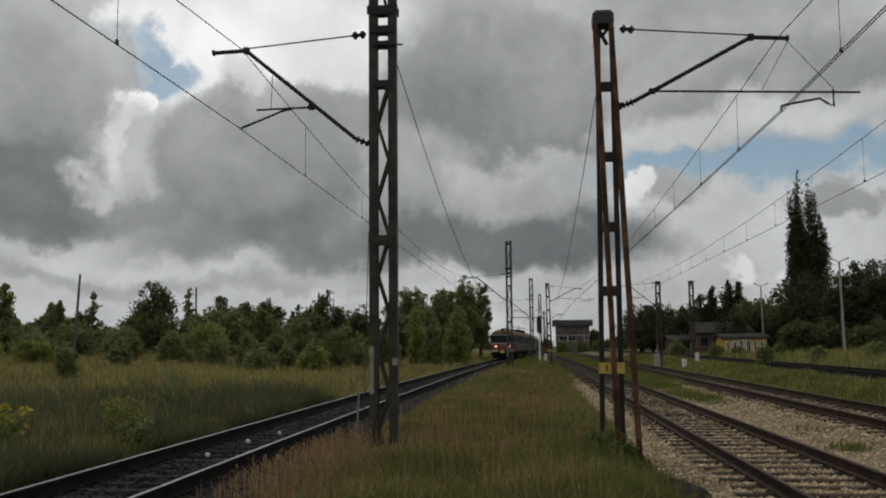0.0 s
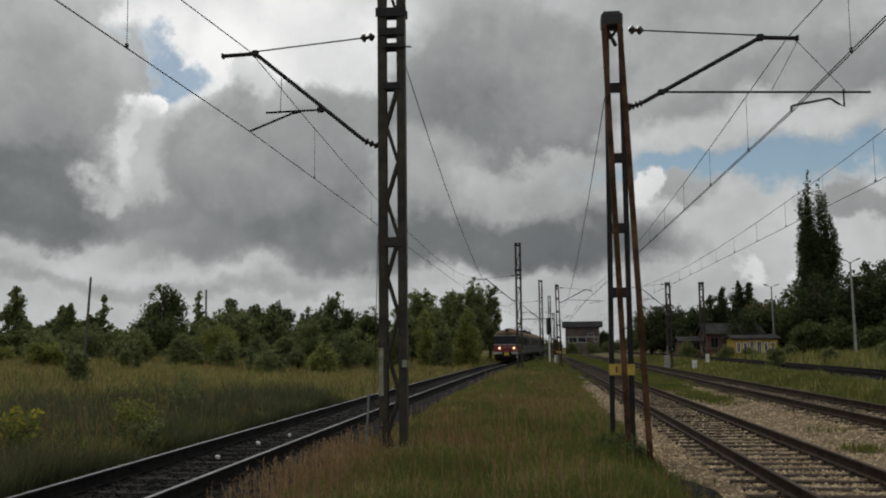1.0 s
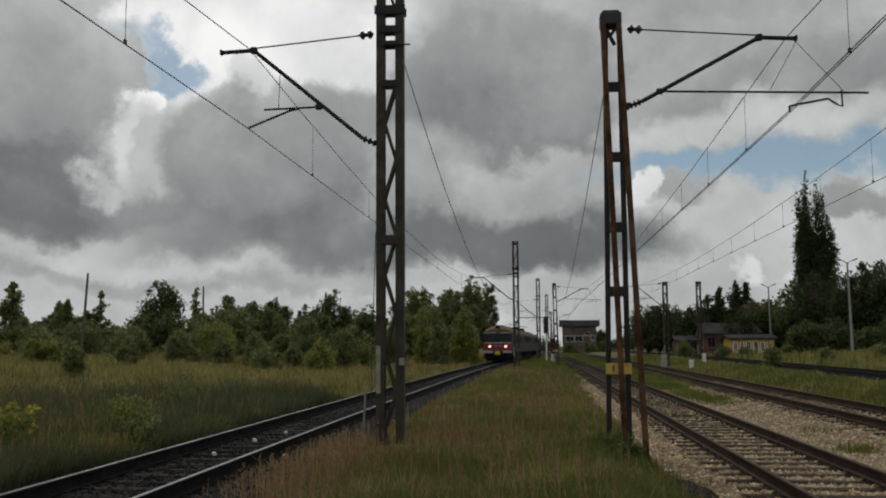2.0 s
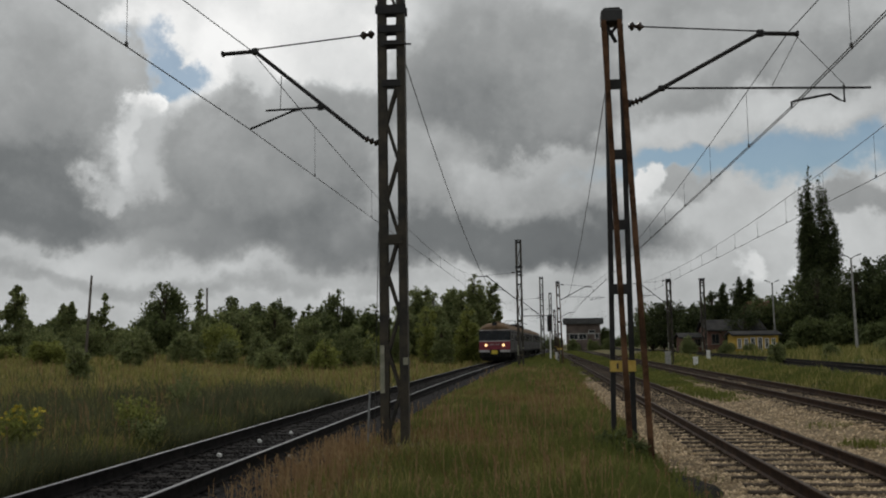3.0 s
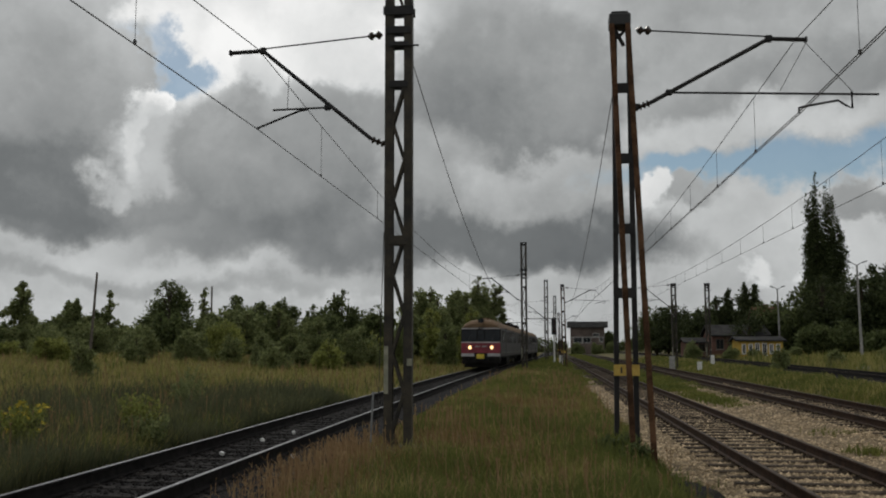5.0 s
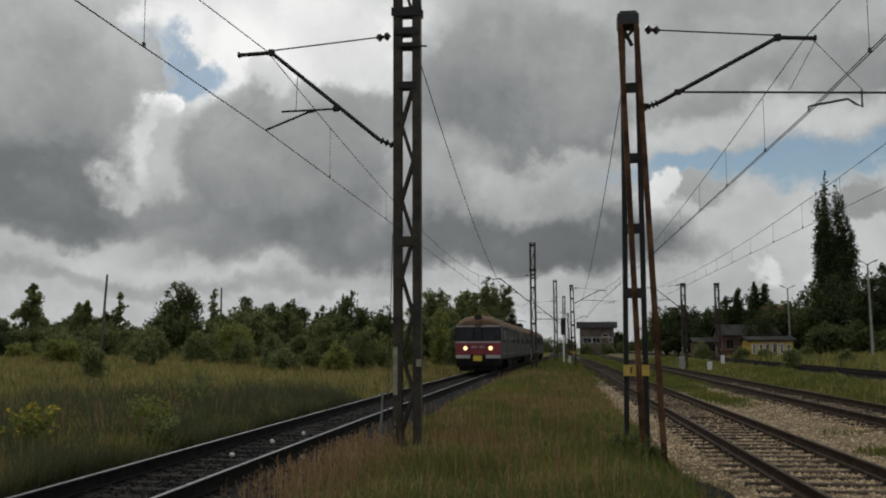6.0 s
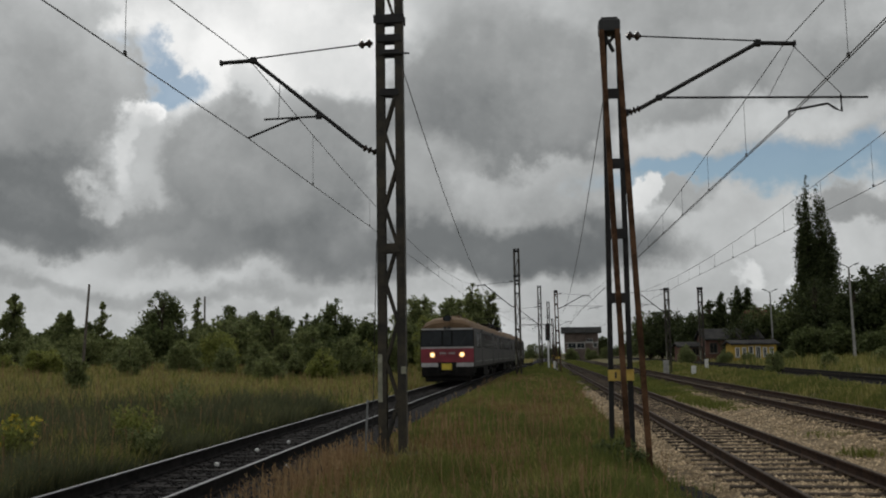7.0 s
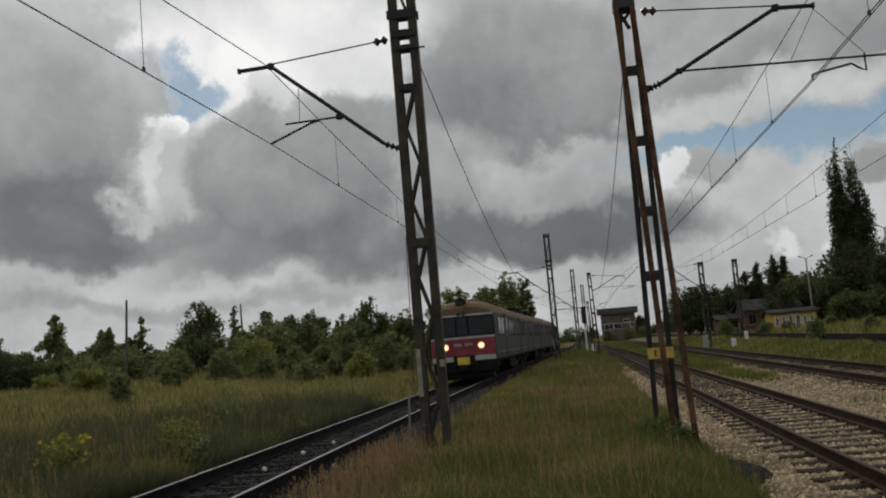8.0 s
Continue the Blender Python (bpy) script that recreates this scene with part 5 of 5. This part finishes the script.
house("yellow_building", "low ochre plastered building with white windows", 35.1, 110.0, 4.9, 3.2, 2.25, 0.3, PLASTER, TAR, [(-1.9, 1.3, 0.34, 1.0), (-1.15, 1.3, 0.34, 1.0), (-0.4, 1.3, 0.4, 1.2), (0.4, 1.2, 0.44, 1.4), (1.15, 1.3, 0.34, 1.0), (1.9, 1.3, 0.34, 1.0)], -3)


def lamp_post(x, y, h, label):
    z0 = float(ground_z(x, y)) - 0.1
    lp = thing("lamp_post", label, "street lamp", "yard lamps", m=pose(x, y, z0))
    part("pole", Geo().tube([(0, 0, 0), (-0.05, 0, h * 0.5), (-0.1, 0, h)], [0.15, 0.11, 0.08], 10), CONCRETE, lp)
    for s in (-1, 1):
        part("arm", Geo().tube([(-0.1, 0, h - 0.15), (-0.1 + s * 0.3, 0, h + 0.1), (-0.1 + s * 0.55, 0, h + 0.2)], 0.04, 6), GALV, lp)
        part("lamp_head", Geo().box((-0.1 + s * 0.75, 0, h + 0.27), (0.5, 0.22, 0.12), 0.04, Euler((0, -s * 0.35, 0)).to_matrix()), GALV, lp)


lamp_post(38.5, 90.0, 9.0, "tall grey concrete lamp post with two lamp arms")
lamp_post(42.2, 123.0, 8.8, "distant concrete lamp post with two lamp arms")
lamp_post(64.0, 130.0, 9.0, "distant concrete lamp post with two lamp arms")


def signal(x, y):
    s = thing("colour_light_signal", "black colour-light signal head on a pale post", "railway signal", m=pose(x, y, -0.4))
    part("post", Geo().tube([(0, 0, 0), (0, 0, 3.4)], 0.09, 10), WHITE_WOOD, s)
    hd = part("head", Geo().box((0, 0, 4.15), (0.52, 0.28, 1.75), 0.06), BLACK, s)
    for k in range(4):
        part("lens", disc(Geo(), (0, -0.14, 3.62 + 0.35 * k), 0.1, 0.04, 12), RED_LAMP, hd)
        part("hood", Geo().tube([(0, -0.14, 3.64 + 0.35 * k), (0, -0.34, 3.64 + 0.35 * k)], 0.12, 10, cap=False), BLACK, hd)
    part("base", Geo().box((0, 0, 0.2), (0.5, 0.5, 0.5), 0.04), CONCRETE, s)


signal(10.75, 100.0)

portal = thing("line_portal", "distant steel portal across the running line", "portal", m=pose(0, 152, 0))
part("beam", Geo().box((14.6, 0, 6.1), (5.4, 0.12, 0.12), 0.02), MAST_DARK, portal)
for _x in (12.0, 17.2):
    part("column", Geo().box((_x, 0, 2.8), (0.12, 0.12, 6.4), 0.02), MAST_DARK, portal)

pole = thing("wooden_pole", "bare leaning grey timber pole in the meadow", "pole", m=pose(-26.6, 70.0, float(ground_z(-26.6, 70.0)) - 0.2, 0, 3.0, 0))
part("shaft", Geo().tube([(0, 0, 0), (0, 0, 3.2), (0, 0, 6.6)], [0.12, 0.10, 0.08], 10), POLE_WOOD, pole)
part("cap", Geo().tube([(0, 0, 6.58), (0, 0, 6.68)], [0.085, 0.05], 10), POLE_WOOD, pole)
for x, y, h in ((-14.6, 118.0, 8.9), (-27.3, 108.0, 8.6)):
    sp = thing("wooden_pole", "thin distant timber pole rising above the wood", "pole", m=pose(x, y, float(ground_z(x, y))))
    part("shaft", Geo().tube([(0, 0, 0), (0, 0, h - 0.9)], [0.14, 0.09], 8), POLE_WOOD, sp)


def post(name, label, x, y, w, h, mat, cat="post"):
    p = thing(name, label, cat, m=pose(x, y, float(ground_z(x, y))))
    part("body", Geo().box((0, 0, h / 2 - 0.05), (w, w * 0.8, h), 0.03), mat, p)
    part("lid", Geo().box((0, 0, h - 0.02), (w * 1.15, w * 0.95, 0.06), 0.02), mat, p)


post("relay_cabinet", "pale grey trackside relay cabinet", 18.4, 80.0, 0.42, 1.4, CONCRETE, "cabinet")
post("marker_post", "short white trackside marker post", 19.4, 75.0, 0.32, 0.7, WHITE_WOOD)
post("marker_post", "short white trackside marker post", 22.6, 83.0, 0.28, 0.8, WHITE_WOOD)
post("marker_post", "short white trackside marker post", 33.6, 83.0, 0.35, 0.6, WHITE_WOOD)
post("relay_cabinet", "small distant yellow trackside box near the signal", 12.6, 112.0, 0.35, 0.5, YELLOW, "cabinet")
post("relay_cabinet", "distant pale relay cabinet near the signal", 11.9, 104.0, 0.4, 1.0, WHITE_WOOD, "cabinet")

stake = thing("thin_stake", "thin grey steel stake beside the lattice mast", "stake", m=pose(-1.38, 16.2, -0.3, 0, 3, 0))
part("rod", Geo().tube([(0, 0, 0), (0, 0, 1.05)], 0.018, 6), GALV, stake)
part("tip", Geo().tube([(0, 0, 1.04), (0, 0, 1.08)], 0.026, 6), GALV, stake)

slab = thing("concrete_slab", "pale concrete slab lying beside the far siding", "slab", m=pose(26.0, 58.0, float(ground_z(26.0, 58.0)) + 0.16, 0, 0, -6))
part("slab_body", Geo().box((0, 0, 0), (2.6, 1.4, 0.16), 0.03), CONCRETE, slab)

for i, (x, y) in enumerate(((-3.42, 17.4), (-3.62, 15.2), (-2.45, 14.9), (-3.1, 18.9))):
    rng = random.Random(900 + i)
    g = Geo()
    n = 8
    vs = [(0.038 * math.cos(k * math.pi / 4) * rng.uniform(0.7, 1.2), 0.038 * math.sin(k * math.pi / 4) * rng.uniform(0.7, 1.2), z) for z in (-0.02, 0.02) for k in range(n)]
    g.add(vs + [(0, 0, 0.035), (0, 0, -0.035)], [[k, (k + 1) % n, n + (k + 1) % n, n + k] for k in range(n)] + [[n + k, n + (k + 1) % n, 16] for k in range(n)] + [[(k + 1) % n, k, 17] for k in range(n)])
    z = -0.15 if abs(x - float(left_x(y))) < 1.4 else -0.22
    tagged(part("stone", g, WHITE_WOOD, None, m=pose(x, y, z + 0.02, 20 * i, 10, 40 * i)), "pale loose stone lying on dark ballast", "stone", "pale stones")


# a low, ragged-edged patch in the dark ballast colour
def dark_patch(x, y, rx, ry):
    rng = random.Random(31)
    g, n = Geo(), 26
    ring = [(rx * rng.uniform(0.75, 1.15) * math.cos(k * 2 * math.pi / n), ry * rng.uniform(0.75, 1.15) * math.sin(k * 2 * math.pi / n)) for k in range(n)]
    vs = [(0, 0, 0.05)] + [(a * 0.6, b_ * 0.6, 0.045 + rng.uniform(-0.01, 0.02)) for a, b_ in ring] + [(a, b_, -0.09) for a, b_ in ring]
    fs = [[0, 1 + k, 1 + (k + 1) % n] for k in range(n)] + [[1 + k, 1 + n + k, 1 + n + (k + 1) % n, 1 + (k + 1) % n] for k in range(n)]
    tagged(new("dark_patch", g.add(vs, fs).mesh("dark_patch", DARK_GRAVEL, True)), "low dark patch at the ballast edge", "grit").matrix_world = pose(x, y, -0.40, 0, 0, -6)


dark_patch(3.2, 12.9, 0.42, 1.3)


# ---------------------------------------------------------------- loose stones
def stones(name, label, n, xs, seed, mat, size, zfn, y0=9.0, y1=48.0, parent=None):
    rng = np.random.RandomState(seed)
    u = rng.uniform(0, 1, n)
    y = y0 * (y1 / y0) ** u
    x = xs(y, rng.uniform(0, 1, n))
    z = zfn(x, y)
    s = size * rng.uniform(0.5, 1.4, n)
    O = np.array([(1, 0, 0), (0, 1, 0), (-1, 0, 0), (0, -1, 0), (0, 0, 0.75), (0, 0, -0.75)])
    V = O[None] * s[:, None, None] * rng.uniform(0.6, 1.25, (n, 6, 1))
    a = rng.uniform(0, 6.28, n)
    c, sn = np.cos(a)[:, None], np.sin(a)[:, None]
    V = np.stack([V[..., 0] * c - V[..., 1] * sn, V[..., 0] * sn + V[..., 1] * c, V[..., 2] + V[..., 0] * rng.uniform(-0.4, 0.4, (n, 1))], -1)
    V = V + np.stack([x, y, z], 1)[:, None]
    T = np.array([(0, 1, 4), (1, 2, 4), (2, 3, 4), (3, 0, 4), (1, 0, 5), (2, 1, 5), (3, 2, 5), (0, 3, 5)])
    F = (np.arange(n)[:, None, None] * 6 + T[None]).ravel()
    tagged(new(name, fast_mesh(name, V.reshape(-1, 3), F, np.full(8 * n, 3), mat)), label, "stones", kind="stuff")


def bed_z(x, y):
    a, b_ = right_x(y), third_x(y)
    return -0.406 + 0.17 * ease((x - a - 1.3) / (b_ - a - 2.6)) - 0.05 * ease((np.minimum(np.abs(x - a), np.abs(x - b_)) - 1.2) / 0.6)


stones("ballast_stones", "tan crushed ballast stones between the siding rails", 46000, lambda y, u: right_x(y) - 1.95 + u * (third_x(y) + 1.6 - right_x(y) + 1.95), 11, STONE, 0.034, bed_z, y0=8.0)
stones("dark_ballast_stones", "dark oily ballast stones of the running line", 8000, lambda y, u: left_x(y) - 1.7 + u * 3.4, 12, DARK_STONE, 0.034, lambda x, y: -0.195 - 0.12 * ease((np.abs(x - left_x(y)) - 1.35) / 0.5))


# ---------------------------------------------------------------- grass
def blades(name, label, n, area, seed, mat, hmin, hmax, y0, y1, width=0.007, grow=0.00085, lean=0.35, keep=None, patch=0.5, lift=0.0):
    """Bent blades of grass over an area: area(y, u) gives x, height varies in patches."""
    rng = np.random.RandomState(seed)
    y = y0 * (y1 / y0) ** rng.uniform(0, 1, n)
    x = area(y, rng.uniform(0, 1, n))
    tuft = np.sin(x * 1.7 + 2.1 * np.sin(y * 0.53 + seed)) * np.sin(y * 0.83 + 1.7 * np.sin(x * 0.61))
    if keep is not None:
        m = keep(x, y, tuft, rng.uniform(0, 1, n))
        x, y, tuft = x[m], y[m], tuft[m]
    n = len(x)
    h = rng.uniform(hmin, hmax, n) * (1 + patch * tuft) * rng.uniform(0.7, 1.1, n)
    h = h * (0.22 + 0.78 * ease((x - left_x(y) - 1.0) / 1.6)) ** ((x > left_x(y)) & (x < right_x(y)))
    z = ground_z(x, y) - 0.03 + lift
    a, w = rng.uniform(0, 6.28, n), (width + grow * y) * rng.uniform(0.6, 1.4, n)
    la, ll = rng.uniform(0, 6.28, n), h * lean * rng.uniform(0.1, 1.3, n)
    cx, cy = np.cos(a) * w / 2, np.sin(a) * w / 2
    bx, by = np.cos(la) * ll, np.sin(la) * ll
    rows = []
    for u, k, dr, sides in ((0.0, 1.0, 0.0, (-1, 1)), (0.55, 0.8, 0.3, (-1, 1)), (1.0, 0.0, 1.0, (1,))):
        for s in sides:
            rows.append(np.stack([x + s * cx * k + bx * dr, y + s * cy * k + by * dr, z + h * u * (1 - 0.12 * dr)], 1))
    V = np.stack(rows, 1).reshape(-1, 3)
    i = np.arange(n)[:, None] * 5
    F = np.concatenate([i + [0, 1, 3, 2], i + [2, 3, 4]], 1).ravel()
    return tagged(new(name, fast_mesh(name, V, F, np.tile([4, 3], n), mat)), label, "grass", kind="stuff")


def heads(name, label, n, area, seed, mat, hmin, hmax, y0, y1, keep=None, plume=0.13):
    """Stalks with feathery seed heads: a thin stem and a few short barbs each."""
    rng = np.random.RandomState(seed)
    y = y0 * (y1 / y0) ** rng.uniform(0, 1, n)
    x = area(y, rng.uniform(0, 1, n))
    tuft = np.sin(x * 1.3 + 2.1 * np.sin(y * 0.47 + seed)) * np.sin(y * 0.71 + 1.7 * np.sin(x * 0.53))
    if keep is not None:
        m = keep(x, y, tuft, rng.uniform(0, 1, n))
        x, y = x[m], y[m]
    n = len(x)
    h = rng.uniform(hmin, hmax, n)
    z = ground_z(x, y) - 0.03
    bx, by = rng.normal(0, 0.1, n) * h, rng.normal(0, 0.1, n) * h
    w = 0.0025 + 0.00022 * y
    base, top = np.stack([x, y, z], 1), np.stack([x + bx, y + by, z + h], 1)
    sx = np.stack([w, 0 * w, 0 * w], 1)
    parts = [np.stack([base - sx, base + sx, top + sx * 0.6, top - sx * 0.6], 1)]
    for k in range(6):
        at = top + (base - top) * (plume / h * rng.uniform(-0.2, 1.0, n))[:, None]
        d = rng.normal(size=(n, 3)) * (0.5, 0.5, 0.35) + (0, 0, 0.5)
        d *= (plume * rng.uniform(0.2, 0.5, n))[:, None]
        sd = np.stack([0.004 + 0.0003 * y, 0 * y, 0 * y], 1)
        parts.append(np.stack([at - sd, at + sd * 0.2, at + d, at + d * 0.6 - sd], 1))
    V = np.stack(parts, 1).reshape(-1, 3)
    m = n * len(parts)
    return tagged(new(name, fast_mesh(name, V, np.arange(4 * m), np.full(m, 4), mat)), label, "grass", kind="stuff")


def island(y, u):
    a, b_ = left_x(y) + 1.0, right_x(y) - 1.85
    return a + (b_ - a) * u


def meadow(y, u):
    return left_x(y) - 1.95 - (0.62 * y + 4) * u ** 1.15


def between(y, u):
    a, b_ = third_x(y) + 1.75, fourth_x(y) - 1.6
    return a + (b_ - a) * u


def beyond(y, u):
    return fourth_x(y) + 1.7 + (6 + 0.42 * y) * u


not_mid = lambda x, y, t, r: r < 0.5 + 0.5 * t
def drift(x, y, k):
    return np.sin(x * 0.9 + 1.6 * np.sin(y * 0.31 + k)) * np.sin(y * 0.37 + 1.9 * np.sin(x * 0.5 + k))


def off_mast(x, y):
    """Thin, low growth round the foot of the lattice mast."""
    return np.hypot(x + 0.9, (y - 15.6) * 0.7) > 0.55


blades("island_grass", "olive and brown grass between the tracks", 26000, island, 21, GRASS, 0.10, 0.27, 8.5, 90, width=0.004, grow=0.0007, keep=lambda x, y, t, r: off_mast(x, y), lean=0.6)
blades("island_grass", "fresh green grass tufts between the tracks", 230000, island, 22, GRASS_GREEN, 0.09, 0.27, 8.5, 90, width=0.004, grow=0.0007, keep=lambda x, y, t, r: off_mast(x, y) & (r < 0.68 - 0.6 * drift(x * 0.6, y * 0.6, 1.0)), lean=0.6)
blades("island_grass", "russet patches of sorrel in the island grass", 20000, island, 37, GRASS_RED, 0.12, 0.32, 8.5, 45, width=0.004, grow=0.0007, keep=lambda x, y, t, r: off_mast(x, y) & (r < 0.9 * drift(x * 0.6, y * 0.6, 1.0) + 0.06), lean=0.6)
heads("seed_grass", "russet seed heads above the island grass", 2000, lambda y, u: island(y, 0.2 + 0.8 * u), 23, SEED, 0.26, 0.5, 8.5, 60, keep=lambda x, y, t, r: off_mast(x, y) & (r < 0.5 + 0.5 * t))
heads("seed_grass", "tall russet sorrel stalks by the running line", 800, lambda y, u: left_x(y) + 1.05 + 1.5 * u, 24, SEED, 0.18, 0.46, 9.5, 17, keep=lambda x, y, t, r: off_mast(x, y) & (r < 0.55 + 0.9 * t), plume=0.2)
# dark weed strip along the track: real growth plus shade in its colour
blades("meadow_grass", "tall grey-green weeds beside the running line, darkened for shade", 40000, lambda y, u: left_x(y) - 1.9 - 8.0 * u ** 1.9, 25, WEED_GREY, 0.25, 0.8, 9, 34, width=0.004, patch=0.45, lean=0.45)
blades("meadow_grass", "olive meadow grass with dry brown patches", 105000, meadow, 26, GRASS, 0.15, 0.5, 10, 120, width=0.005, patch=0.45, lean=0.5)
blades("meadow_grass", "green weeds scattered through the meadow", 40000, meadow, 27, GRASS_GREEN, 0.15, 0.6, 10, 110, width=0.005, keep=not_mid, lean=0.5)
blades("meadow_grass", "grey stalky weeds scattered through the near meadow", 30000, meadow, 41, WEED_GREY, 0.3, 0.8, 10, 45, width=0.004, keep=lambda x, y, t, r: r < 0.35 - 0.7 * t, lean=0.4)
blades("meadow_grass", "reddish dry patches in the meadow", 40000, meadow, 38, GRASS_RED, 0.15, 0.5, 14, 110, width=0.005, keep=lambda x, y, t, r: r < 0.8 * drift(x * 0.35, y * 0.35, 2.0), lean=0.5)
heads("seed_grass", "dry seed heads over the meadow", 4500, meadow, 28, SEED, 0.4, 0.8, 10, 90, keep=not_mid)
blades("siding_weeds", "green weeds between the sidings", 30000, between, 29, GRASS_GREEN, 0.12, 0.36, 14, 150)
blades("siding_weeds", "dry olive grass between the sidings", 12000, between, 30, GRASS, 0.12, 0.36, 14, 150)
blades("siding_weeds", "grass and weeds beyond the far siding", 24000, beyond, 31, GRASS_GREEN, 0.35, 0.95, 25, 130)
blades("siding_weeds", "pale dry grass beyond the far siding", 22000, beyond, 32, GRASS, 0.35, 0.95, 25, 130)
blades("throat_weeds", "far weeds where the tracks converge", 9000, lambda y, u: left_x(y) + 1.5 + u * (right_x(y) - left_x(y) - 3), 33, GRASS_GREEN, 0.2, 0.4, 70, 240)
blades("throat_weeds", "weeds over the far ballast between the sidings", 26000, lambda y, u: right_x(y) + 0.9 + u * (third_x(y) - right_x(y) - 1.8), 35, GRASS_GREEN, 0.08, 0.24, 40, 260, lift=0.33)
blades("throat_weeds", "weeds creeping over the edge of the far ballast", 8000, lambda y, u: right_x(y) - 2.2 + u * 1.3, 36, GRASS_GREEN, 0.1, 0.25, 50, 240, lift=0.12)
blades("throat_weeds", "far weeds left of the running line", 12000, lambda y, u: left_x(y) - 2 - u * 24, 34, GRASS, 0.3, 0.8, 100, 240)
for i, (cx, cy, rx, ry, n) in enumerate(((8.75, 20.8, 0.75, 0.7, 900), (9.6, 34.0, 0.9, 4.0, 2600), (10.6, 44.0, 1.1, 6.0, 3000), (3.2, 12.4, 0.5, 1.2, 900), (3.0, 15.2, 0.5, 1.6, 1300), (7.4, 17.2, 0.4, 0.4, 160))):
    rngp = np.random.RandomState(950 + i)
    blades("gravel_weeds", "low green weeds growing out of the gravel", n, lambda y, u, cx=cx, rx=rx, g=rngp: cx + rx * g.normal(0, 0.5, len(y)), 960 + i, GRASS_GREEN, 0.07, 0.2 if i not in (3, 4) else 0.42, max(cy - ry, 1), cy + ry, lift=0.28 if i not in (3, 4) else 0.06)


motions()
